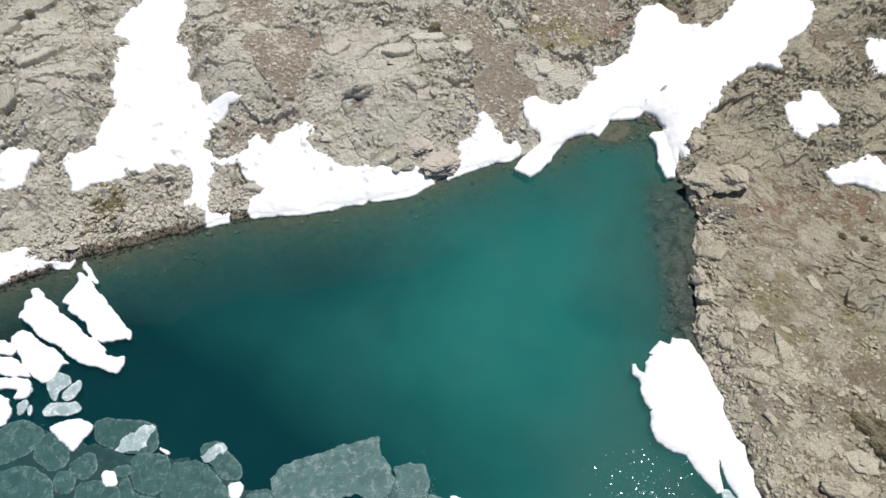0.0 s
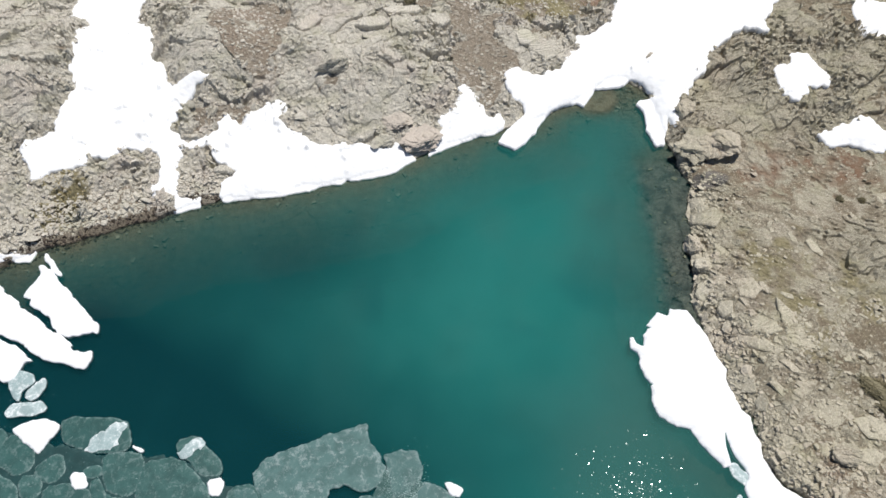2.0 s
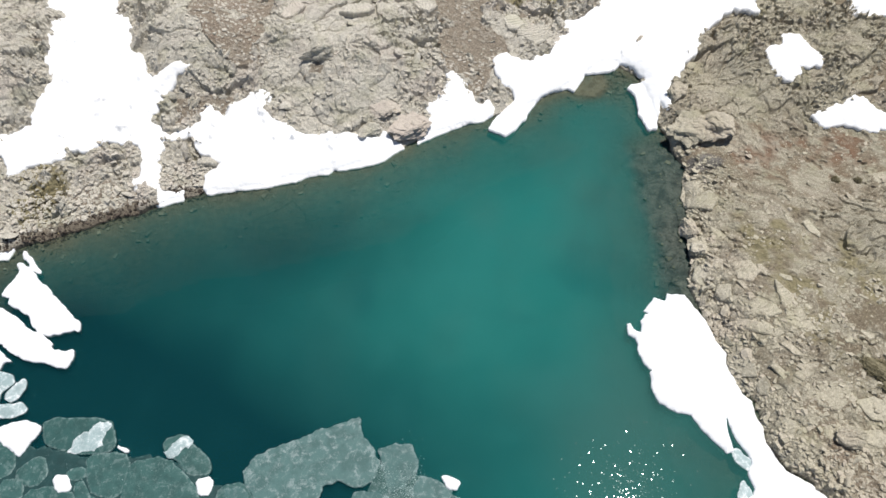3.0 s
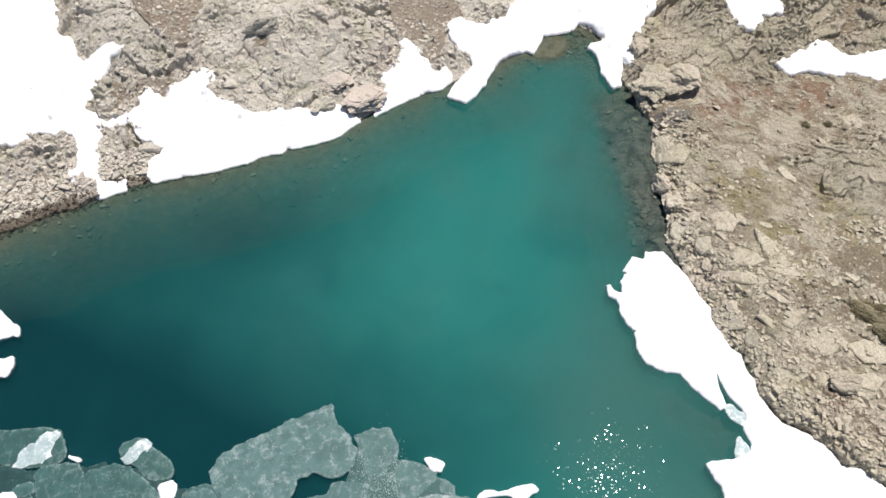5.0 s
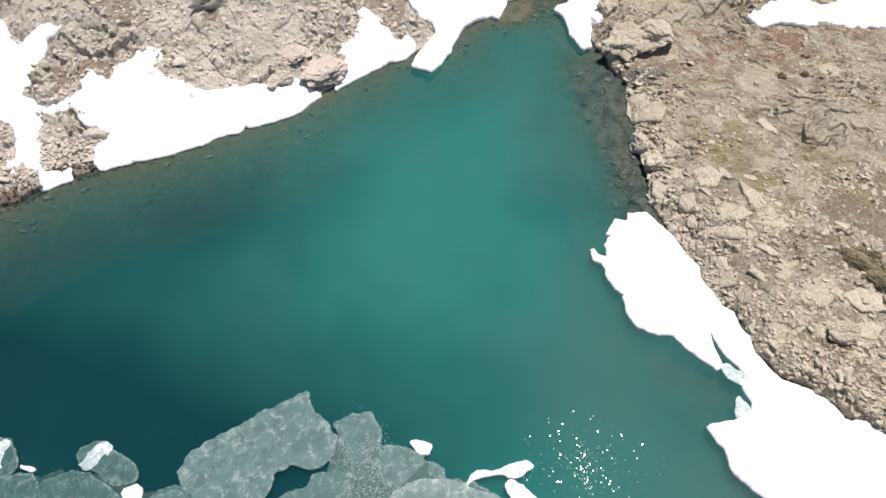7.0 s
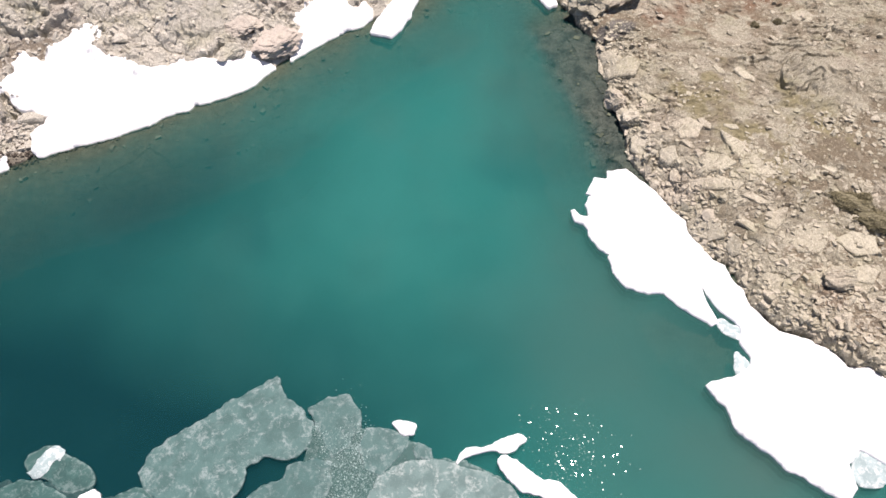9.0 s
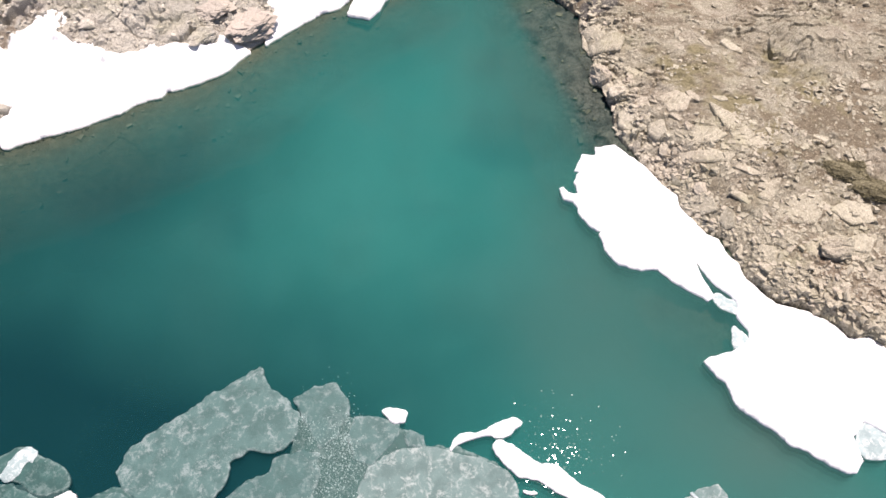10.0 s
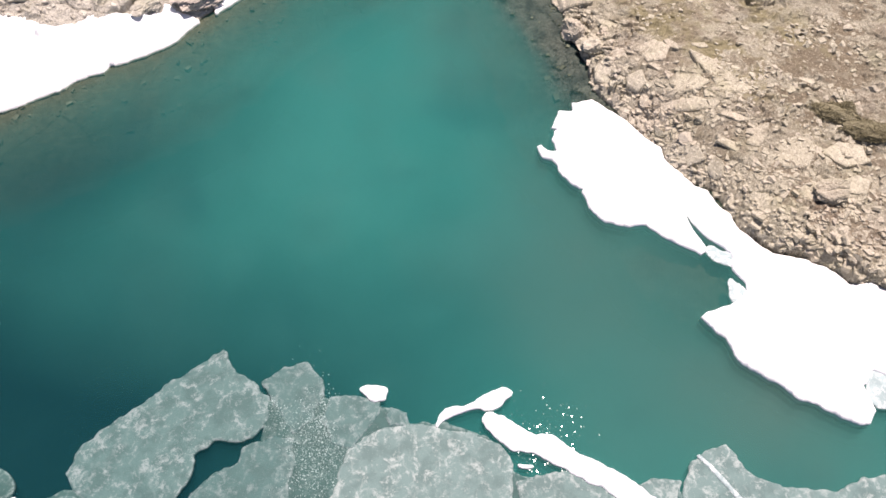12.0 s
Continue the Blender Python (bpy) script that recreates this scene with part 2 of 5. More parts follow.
def cloud(x, y, size, octaves, seed):
    """Fractal noise, about -1 to 1."""
    total, amp, norm = np.zeros_like(x), 1.0, 0.0
    for k in range(octaves):
        f = 2.0 ** k / size
        total += amp * (smooth_noise(x * f + 17.3 * k, y * f - 9.1 * k, seed + k) * 2 - 1)
        norm += amp
        amp *= 0.5
    return total / norm * 1.4


def blocks(x, y, size, seed, turn=0.0, stretch=1.0, lean=0.6, tip=0.0):
    """Fractured rock: irregular blocks, each a tilted plane; tip: how far their southern edges stand up. Gives height (about -1 to 1), distance to the crack, and a value for each block."""
    c, s = math.cos(turn), math.sin(turn)
    u, v = (x * c + y * s) / (size * stretch), (-x * s + y * c) / size
    iu, iv = np.floor(u), np.floor(v)
    d1, d2 = np.full(x.shape, 9.0), np.full(x.shape, 9.0)
    high, rnd = np.zeros_like(x), np.zeros_like(x)
    for a in (-1, 0, 1):
        for b in (-1, 0, 1):
            cu, cv = iu + a, iv + b
            pu, pv = cu + 0.1 + 0.8 * chance(cu, cv, seed), cv + 0.1 + 0.8 * chance(cu, cv, seed + 1)
            du, dv = u - pu, v - pv
            dist = np.abs(du) * 0.35 + np.abs(dv) * 0.35 + 0.65 * np.sqrt(du * du + dv * dv)
            r = chance(cu, cv, seed + 2)
            h = (r * 2 - 1) + lean * 2 * ((chance(cu, cv, seed + 3) - 0.5) * du + (chance(cu, cv, seed + 4) - 0.5) * dv) * 2 - tip * dv
            near = dist < d1
            d2 = np.where(near, d1, np.minimum(d2, dist))
            high, rnd = np.where(near, h, high), np.where(near, r, rnd)
            d1 = np.where(near, dist, d1)
    return high, d2 - d1, rnd


def round_top(crack, wide):
    """The rounded back of a block: 0 in the crack, 1 from wide on; the mean taken off."""
    k = np.clip(crack / wide, 0, 1)
    return 1 - (1 - k) ** 2 - 0.9


def step(a, b, v):
    k = np.clip((v - a) / (b - a), 0, 1)
    return k * k * (3 - 2 * k)


def inside_by(x, y, outline):
    """Signed distance to a closed outline, positive inside."""
    best, odd = np.full(x.shape, 1e9), np.zeros(x.shape, bool)
    for (ax, ay), (bx, by) in zip(outline, outline[1:] + outline[:1]):
        ex, ey = bx - ax, by - ay
        k = np.clip(((x - ax) * ex + (y - ay) * ey) / (ex * ex + ey * ey + 1e-9), 0, 1)
        best = np.minimum(best, (x - ax - k * ex) ** 2 + (y - ay - k * ey) ** 2)
        if ay != by:
            odd ^= ((ay > y) != (by > y)) & (x < (bx - ax) * (y - ay) / (by - ay) + ax)
    return np.sqrt(best) * np.where(odd, 1, -1)


# ---- the plan of the lake and the lie of the land ----
SHORE = [(-49.2, 33.7), (-46.1, 34.8), (-43.2, 36.3), (-39.1, 38.2), (-33.7, 39.9), (-28.6, 41.2), (-24.7, 42.7), (-22.3, 43.1), (-16.4, 43.7), (-10.5, 44.8), (-6.9, 45.5), (-3, 47.5), (1.7, 49.1), (5.4, 50.2), (10.8, 51.8), (14.5, 54.1), (17.7, 56.2), (20.7, 57), (22.7, 54.6), (23, 51.7), (23.5, 47.7), (23.8, 44.6), (24.8, 42.1), (23.4, 38.3), (23.3, 35), (22.5, 31.9), (21.8, 29.5), (22.0, 26.6), (22.5, 24.6), (22.6, 23.4), (23, 22.3), (22.8, 21.2), (23.3, 19.2), (24.1, 18.2), (23.9, 16.6), (24.1, 15.6), (23.9, 14.8), (24.5, 13.6), (24.9, 12.8), (26.4, 11.7), (27.3, 10.4), (27.7, 9.3), (28.9, 9), (29.3, 8.2), (30.8, 6.5), (33.6, 4.4)]
FAR_SHORE = [(42, -12), (38, -45), (0, -70), (-60, -62), (-95, -25), (-88, 12), (-62, 28)]


# outlines of the lying snow, and of the snow shelf that floats along the eastern bank
GULLY = [(-40.7, 77.9), (-34.4, 77.8), (-34.2, 74), (-33.2, 71.8), (-33.5, 69.8), (-34, 66.7), (-32.9, 65.8), (-31.6, 64.3), (-30.5, 62), (-30.3, 59.8), (-30, 58.6), (-29, 57.6), (-28.6, 56.4), (-27.8, 55.7), (-25.5, 56.1), (-23.9, 56.6), (-25.7, 54.6), (-27.4, 52.5), (-27.9, 52), (-27.7, 50.9), (-28.9, 49.2), (-37, 48.6), (-39.4, 49.8), (-38.9, 50.9), (-38.7, 52.3), (-37.8, 53.6), (-37.4, 54.9), (-37.9, 56.3), (-38.8, 61.2), (-39.3, 63.6), (-38.7, 64.8), (-39.2, 66.2), (-40.8, 66.3), (-41.4, 68.9), (-40.5, 71.6), (-39.3, 73.5)]
GULLY_FOOT = [(-27.7, 51.2), (-26.9, 50.4), (-25.8, 49.7), (-22.9, 49.9), (-22.8, 49), (-25.7, 49), (-26.6, 48.9), (-26.1, 48), (-26.7, 47), (-26.8, 45.8), (-26.4, 44.7), (-26.1, 43.5), (-24.3, 43.1), (-24.1, 42.5), (-25.4, 42.2), (-26.7, 41.7), (-26.9, 43), (-27.8, 43.6), (-29.4, 43.6), (-29.3, 44.7), (-28.8, 45), (-28.5, 45.8), (-28.9, 48.2), (-29.4, 48.3), (-30.9, 48.6), (-32.1, 48.7), (-33, 48.2), (-33.3, 47.6), (-35.3, 47.8), (-35.7, 47), (-37.3, 46.4), (-38.9, 45.9), (-39.4, 45.2), (-40.8, 44.8), (-40.7, 45.6), (-41.6, 47.4), (-41.9, 48), (-41.5, 48.9), (-39.9, 49.8), (-37.3, 51.4), (-31.6, 52.2)]
SHORE_SNOW = [(-25.8, 49.6), (-23.9, 50.5), (-23, 50.9), (-23.2, 51.7), (-21.8, 52.2), (-20.5, 51.6), (-20.1, 52.4), (-19.7, 52.9), (-18.1, 53.2), (-17.2, 53.7), (-16.6, 53.7), (-16.2, 52.8), (-16.2, 51.4), (-15.4, 50.5), (-14.2, 49.5), (-12.9, 48.7), (-10.2, 48.5), (-9.1, 48.2), (-7.2, 48.3), (-6.6, 48), (-5.4, 48.2), (-4.8, 48.9), (-4.2, 48.9), (-3.7, 48), (-2.5, 47.1), (-3.5, 46.5), (-4.8, 45.6), (-6.8, 45), (-9.2, 44.8), (-9.8, 45), (-10.4, 44.4), (-12.2, 44.3), (-13.7, 43.7), (-16, 43.3), (-18.7, 43.1), (-22, 42.9), (-22.4, 43.5), (-22.4, 44.8), (-21.5, 45.1), (-20.7, 45.7), (-22.2, 46.7), (-22.8, 47), (-23.3, 48.3), (-24.3, 49.2)]
COVE_ARM = [(6, 48.7), (7.5, 47.6), (8.7, 48.5), (10, 49.8), (10.8, 51.2), (11.8, 52.5), (12.8, 53.1), (14.8, 53.8), (15.7, 53.3), (16.6, 54.6), (17.2, 55.7), (18.5, 55.7), (20.5, 56), (21.1, 56.7), (22.3, 55.9), (23.2, 53.9), (24.6, 55.5), (25, 61.6), (16.6, 62.5), (15.8, 61), (14.3, 60.1), (13.8, 58), (12.2, 57.5), (11.4, 56.4), (10.2, 56.8), (8.9, 57.6), (7.9, 57.5), (7.2, 56.7), (7.4, 55.2), (8.1, 54), (9, 53.2), (9.2, 52.2), (8.3, 51.5), (7, 50.3)]
COVE = [(18.6, 56.9), (21.1, 56.8), (22.3, 56), (23.3, 53.8), (21.7, 53.7), (21.3, 53.1), (21.8, 51.9), (21.7, 49.1), (21.9, 47.5), (22.2, 47), (22.9, 47.3), (23.5, 49.1), (23.9, 50.6), (24.1, 48.7), (24.9, 50.2), (25.5, 51.9), (26.9, 54.5), (28.4, 56.2), (29.2, 57), (29.9, 58.4), (32.3, 60.6), (34.5, 61.9), (37.1, 61.1), (37.4, 63.1), (39.7, 66.4), (42.2, 68.2), (43.8, 71.3), (42.4, 77.2), (36.3, 77.9), (34.5, 73), (31.8, 70.1), (29.9, 68.9), (27.3, 69.7), (27.2, 71.5), (24.9, 73.5), (23.1, 73.4), (21.7, 70.1), (20.9, 67.3), (20.2, 65.3), (17.7, 63.4), (16, 62.8), (16.1, 57.7)]
RAFT_NORTH = [(15.4, 25.9), (15.7, 25.9), (15.8, 25.3), (16.4, 25), (16.6, 26), (17.1, 26.5), (17.5, 26.5), (17.1, 26.8), (18.3, 28.1), (19.2, 27.7), (19.5, 28.4), (20.9, 28.3), (21.5, 27), (22.2, 25.6), (22.5, 23.6), (22.9, 22.5), (22.6, 21.3), (23.3, 19), (24, 18.2), (23.8, 16.6), (24.1, 16.1), (23.7, 15), (24.4, 13.5), (22.8, 11.3), (22.2, 12.1), (22.5, 13.5), (22.3, 14), (21.9, 14.7), (21.7, 15.4), (21.5, 16.2), (21.5, 17.4), (21.2, 16.2), (21.2, 15.2), (21.2, 14.4), (20.6, 14.2), (19.7, 15.7), (18.7, 17.4), (17.9, 17.7), (16.6, 18.6), (16.1, 20.7), (16.2, 21.4), (16.9, 21.7), (16.2, 21.6), (15.9, 22.5), (15.7, 24.3), (15.3, 24.8)]
RAFT = [(23.8, 15.2), (24.4, 13.5), (24.7, 12.8), (26.3, 11.6), (27.2, 10.3), (27.5, 9.2), (28.8, 9), (29.2, 8.1), (30.7, 6.4), (26.8, 2.1), (25.8, 3.6), (25.1, 4.4), (24.1, 3.9), (23.7, 2.5), (22.8, 2), (22.3, 2.2), (21.2, 3.5), (20.9, 4), (20.3, 4.5), (20, 5.4), (19.1, 6.7), (18.7, 7.7), (18.9, 9.1), (18.5, 9.6), (18.4, 10.8), (18.9, 11), (19.9, 10.8), (20.3, 10.8), (21.3, 11), (21.7, 11.1), (21.9, 11.6), (21.8, 12.6), (22.4, 13.6)]
SMALL_SNOW = [
    [(-50.8, 49.1), (-48.3, 49.4), (-45.9, 49.7), (-45, 49.5), (-45, 48.3), (-45.5, 47.7), (-45.6, 46), (-46.5, 45.6), (-48.1, 45), (-49.9, 44.6)],
    [(-47.9, 38), (-46.1, 38.5), (-44.5, 39), (-44.1, 38.7), (-43.9, 37.9), (-42.4, 37.8), (-40.2, 37.8), (-39.3, 38.2), (-39.9, 37), (-41.8, 37.1), (-43.3, 36.5), (-44.3, 36.2), (-45.3, 35.4), (-47.3, 34.7)],
    [(2.1, 53.1), (2.3, 54.9), (3, 55.6), (3.8, 54.6), (4.2, 54), (4.4, 53.1), (4.5, 52.5), (5.5, 52.1), (6.4, 52.4), (7, 51.4), (6.7, 50.7), (5.7, 50), (3.5, 49.7), (2.3, 49.2), (0.7, 48.5), (-0.5, 47.9), (-1.4, 47.4), (-1.1, 48.7), (-1, 49.6), (0.1, 50.6), (-0.3, 51.5), (-0, 51.9), (1.1, 52.3)],
    [(35.2, 54.3), (36.2, 55), (37.3, 55), (38.1, 56.5), (39.9, 56.8), (40.2, 55), (41.1, 53), (40.7, 52), (39.2, 51.8), (38.3, 52.1), (37.8, 51.2), (37.1, 50.3), (35.7, 51.1), (35.3, 51.8), (35.1, 52.9)],
    [(38.4, 47), (40.1, 47.5), (42.9, 48.2), (44.3, 47), (45.5, 45.8), (49.1, 45.5), (52.7, 44.8), (50.3, 40.5), (47.3, 41.9), (44.5, 43.5), (43.2, 44), (41.3, 45.3), (39.2, 45.3)],
    [(47.9, 65.6), (50.2, 65.2), (53.4, 65), (51, 58.5), (47.6, 58.9), (47, 59.9), (47.5, 62.8)],
]


def under_snow(x, y):
    """Metres from the rim of the snow that lies on land (outside: minus)."""
    best = np.full(x.shape, -9.0)
    for o in [GULLY, GULLY_FOOT, SHORE_SNOW, COVE_ARM, COVE] + SMALL_SNOW:
        px, py = [p[0] for p in o], [p[1] for p in o]
        near_it = (x > min(px) - 1) & (x < max(px) + 1) & (y > min(py) - 1) & (y < max(py) + 1)
        if near_it.any():
            best[near_it] = np.maximum(best[near_it], inside_by(x[near_it], y[near_it], o))
    return best


def lake_depth_line(x, y):
    wx = x + 0.35 * cloud(x, y, 2.4, 3, 11)
    wy = y + 0.35 * cloud(x, y, 2.4, 3, 31)
    return inside_by(wx, wy, SHORE + FAR_SHORE)


def mound(x, y, cx, cy, rx, ry):
    return np.exp(-((x - cx) / rx) ** 2 - ((y - cy) / ry) ** 2)


def lie(x, y, inl):
    """Height of the land without its blocks; inl: metres into the lake (land: minus)."""
    d = np.maximum(-inl, 0)
    right = step(20, 28, x) * (1 - 0.5 * step(52, 62, y))
    z = 0.12 + 0.75 * (1 - np.exp(-d / (0.9 - 0.6 * right))) * (0.45 + 0.85 * right) + 0.9 * (1 - np.exp(-d / 7.0))
    z += np.where(x < 12, 0.075, 0.02) * np.minimum(d, 60) * (1 - mound(x, y, 22, 66, 12, 12))
    rise = step(0, 4.5, d)
    z += rise * (3.2 * mound(x, y, -8, 59, 9, 8) + 1.2 * mound(x, y, 36, 56, 7, 6)) + 0.9 * mound(x, y, 28.5, 48, 3, 3.5) + 0.6 * mound(x, y, 38.4, 32, 2.8, 2.6)
    z += 1.6 * mound(x, y, -50, 62, 9, 10) + 1.0 * mound(x, y, -28, 66, 5, 7)
    z += step(0, 3, d) * (4.0 * mound(x, y, -25, 61, 6, 6) + 3.2 * mound(x, y, -43, 57, 9, 8) + 1.1 * mound(x, y, 28.5, 24, 6, 8) - 1.7 * mound(x, y, 37, 43, 7, 6) - 1.6 * mound(x, y, 30, 53.5, 3, 4))
    z = np.maximum(z, 0.12 + 0.25 * step(0, 2, d))
    z += 0.5 * cloud(x, y, 14, 3, 5) * step(0, 5, d)
    z += 0.0016 * np.maximum(np.hypot(x, y - 30) - 75, 0) ** 1.55
    dep = np.maximum(inl, 0)
    shelf = np.exp(-((x - 22) / 3.2) ** 4) * step(24, 31, y) * (1 - step(42, 48, y))
    below = -0.10 - (0.24 - 0.17 * shelf - 0.07 * step(8, -4, x)) * dep - 0.014 * dep ** 1.6
    below += 0.9 * mound(x, y, 18, 53.5, 2.6, 2.2) * (inl > 0)
    return np.where(inl > 0, np.minimum(below, -0.06), z)


# smooth-backed outcrops: x, y and half widths
BOSSES = [(-12.9, 62.9, 4.0, 7.4), (-7.0, 60.6, 3.8, 5.3), (-13.3, 51.7, 2.8, 2.5), (-7.5, 53.8, 2.4, 1.5), (-44.9, 57.6, 3.1, 3.1), (-43.3, 52.0, 3.1, 1.7), (-51.5, 70.2, 4.1, 4.3), (-24.4, 64.0, 2.3, 8.4), (30.1, 54.1, 2.7, 4.2), (26.6, 46.8, 2.5, 3.1), (42.0, 65.1, 3.8, 3.9), (33.1, 50.5, 2.8, 2.8), (12.4, 60.9, 3.0, 2.9), (0.8, 69.8, 3.4, 2.9)]


def soil_share(x, y, inl):
    s = 0.36 + 0.5 * cloud(x, y, 6.5, 4, 77) - 0.20 * step(20, 25, x) * (1 - step(44, 50, y))
    ragged_by = np.clip(1 + 1.1 * cloud(x, y, 2.6, 4, 79), 0.1, 1.9)
    for cx, cy, rx, ry, k in ((38, 42, 8, 4, 0.25), (5, 62, 4, 8, 0.9), (-20, 62, 4, 7, 0.8), (15, 70, 7, 6, 0.8), (37.7, 30.8, 3.6, 3.2, -0.75), (33, 36, 4, 3, 0.2), (29, 18, 5, 5, 0.4), (31, 24, 4, 4, 0.2), (34, 22, 4, 4, 0.25), (26.5, 42, 2.5, 2.5, 0.6), (-24, 47, 3, 3, -0.3),
                              (-8, 58, 9, 8, -0.8), (-52, 60, 10, 9, -0.5), (28, 48, 4, 4, -0.8), (27, 30, 4, 8, -0.35), (36, 56, 7, 7, -0.4), (-34, 42, 5, 3, 0.2)):
        s = s + k * mound(x, y, cx, cy, rx, ry) * ragged_by
    return np.clip(step(0.25, 0.75, s), 0, 1)


def ground_height(x, y, with_blocks=True):
    inl = lake_depth_line(x, y)
    z = lie(x, y, inl)
    if not with_blocks:
        return z, inl
    cover = soil_share(x, y, inl)
    knob = mound(x, y, 37.7, 30.6, 3.0, 3.0)
    flat = step(20, 25, x) * (1 - step(44, 50, y)) * (1 - 0.8 * np.exp(inl / 1.3) * (inl < 0)) * (1 - knob)
    north = 1 - flat
    relief = 1.0 - 0.4 * step(20, 25, x) * (1 - step(44, 50, y)) + 0.3 * knob
    wx, wy = x + 0.55 * cloud(x, y, 2.2, 3, 41), y + 0.55 * cloud(x, y, 2.2, 3, 51)
    h0, c0, r0 = blocks(wx, wy, 4.4, 400, 0.6, 1.5, 0.9, 0.4)
    h1, c1, r1 = blocks(wx, wy, 1.9, 100, 0.2, 1.6, 1.1, 0.6)
    h2, c2, r2 = blocks(x + 0.3 * cloud(x, y, 1.1, 3, 43), y + 0.3 * cloud(x, y, 1.1, 3, 53), 0.85, 200, 0.9, 1.5, 1.2, 0.4)
    h3, c3, r3 = blocks(x + 0.15 * cloud(x, y, 0.7, 2, 61), y + 0.15 * cloud(x, y, 0.7, 2, 63), 0.38, 300, -0.4, 1.4, 1.1, 0.4)
    # east of the lake the rock is split into long flakes that run to the south-east
    m = flat > 0.5
    if m.any():
        ex, ey = x[m] + 0.3 * cloud(x[m], y[m], 2.0, 3, 45), y[m] + 0.3 * cloud(x[m], y[m], 2.0, 3, 55)
        h1[m], c1[m], r1[m] = blocks(ex, ey, 1.5, 110, -0.9, 2.3, 0.8)
        h2[m], c2[m], r2[m] = blocks(ex, ey, 0.62, 210, -0.75, 2.2, 0.9)
    # from place to place the rock is smooth, ribbed or shattered
    smooth = np.clip(sum(mound(x, y, *b) for b in BOSSES) * (1 + 0.5 * cloud(x, y, 2.5, 3, 99)), 0, 1)
    rough = np.clip(0.75 + 1.8 * cloud(x, y, 5.0, 3, 91), 0.10, 1.6) * (1 - 0.75 * smooth)
    shatter = np.clip(0.6 + 2.0 * cloud(x, y, 3.5, 3, 95), 0.08, 1.7) * (1 - 0.75 * smooth)
    # ledges: the rock breaks off towards the lake in short steps
    v = (y - 0.25 * x) / 1.3 + 2.4 * cloud(x, y, 3.2, 4, 131)
    k = v - np.floor(v)
    ledge = np.where(k < 0.10, 1 - k / 0.10, (k - 0.10) / 0.90) * np.clip(cloud(x, y, 1.9, 3, 141) * 2.2 + 0.15, 0, 1)
    wrinkle = np.abs(cloud(x * 0.8 + y * 0.5, (y * 0.9 - x * 0.45) * 2.2, 1.3, 4, 151))
    along, across = 0.63 * x - 0.78 * y, 0.78 * x + 0.63 * y
    wrinkle = np.where(m, 0.8 * np.abs(cloud(along * 0.45, across * 1.8, 1.2, 4, 155)), wrinkle)
    # bare slabs stand out of the soil block by block; between them lie smaller stones
    slabs = step(cover - 0.07, cover + 0.07, 0.22 + 0.78 * r1 + 0.25 * cloud(x, y, 1.5, 3, 161))
    stones = step(0.06, 0.14, 0.10 + 0.7 * r2 - 0.85 * cover) * step(0.0, 0.10, c2)
    pebbles = step(0.0, 0.12, r3 - 0.58) * step(0.02, 0.14, c3)
    crags = 0.35 * cloud(x, y, 5.0, 3, 101) + 0.24 * h0 + 0.12 * round_top(c0, 0.12) + 0.18 * h1 * (0.45 + 0.55 * rough) + 0.07 * round_top(c1, 0.10) + 0.34 * ledge
    crags += (0.12 + 0.88 * rough) * (0.16 * h2 + 0.06 * round_top(c2, 0.10)) + (0.15 + 0.85 * shatter) * 0.13 * h3 + 0.16 * smooth * cloud(x, y, 2.0, 4, 103) - 0.22 * wrinkle * rough
    flags = 0.05 * h0 + 0.11 * h1 + 0.09 * h2 * rough + 0.10 * h3 * (0.2 + 0.8 * shatter) + 0.15 * ledge - 0.26 * wrinkle * (0.3 + rough) + 0.05
    bump = slabs * (north * crags + flat * flags)
    bump += (1 - slabs) * (0.05 * h0 + (stones * (0.11 + 0.11 * h2 + 0.08 * h3) + pebbles * (0.05 + 0.05 * h3)) * (1 - 0.45 * flat))
    bump = bump * relief + 0.05 * cloud(x, y, 0.4, 2, 71)
    edge = step(0.0, np.where(x < 20, 2.2, 0.8), np.abs(inl))
    floor_of = np.where(x < 20, np.where(x < -18, 0.5, 0.15), 0.45)
    z = z + bump * (floor_of + (1 - floor_of) * edge) * np.where(inl > 0, 0.12 + 0.16 * step(18, 20, x), 1.0)
    z = np.where(inl > 0.25, np.minimum(z, -0.04), z)
    dusty = flat * np.clip(0.25 + 0.95 * cloud(x, y, 1.0, 4, 201), 0, 0.85)
    soil = np.maximum((1 - slabs) * (1 - 0.85 * stones) * (1 - 0.3 * pebbles), dusty)
    block = np.where(slabs > 0.5, 0.30 * r1 + 0.35 * r2 + 0.45 * r3 + 0.15 * smooth, 0.45 * r2 + 0.6 * r3)
    return z, inl, soil, np.clip(block, 0, 1), slabs


def sheet(name, co, quads, material, attrs=(), smooth=True):
    me = bpy.data.meshes.new(name)
    me.vertices.add(len(co))
    me.vertices.foreach_set("co", np.ascontiguousarray(co, np.float32).ravel())
    me.loops.add(quads.size)
    me.loops.foreach_set("vertex_index", np.ascontiguousarray(quads, np.int32).ravel())
    me.polygons.add(len(quads))
    me.polygons.foreach_set("loop_start", np.arange(0, quads.size, quads.shape[1], dtype=np.int32))
    me.update(calc_edges=True)
    me.validate()
    for key, values in attrs:
        me.attributes.new(key, "FLOAT", "POINT").data.foreach_set("value", np.ascontiguousarray(values, np.float32))
    me.polygons.foreach_set("use_smooth", np.full(len(me.polygons), smooth))
    me.materials.append(material)
    return new(name, me)


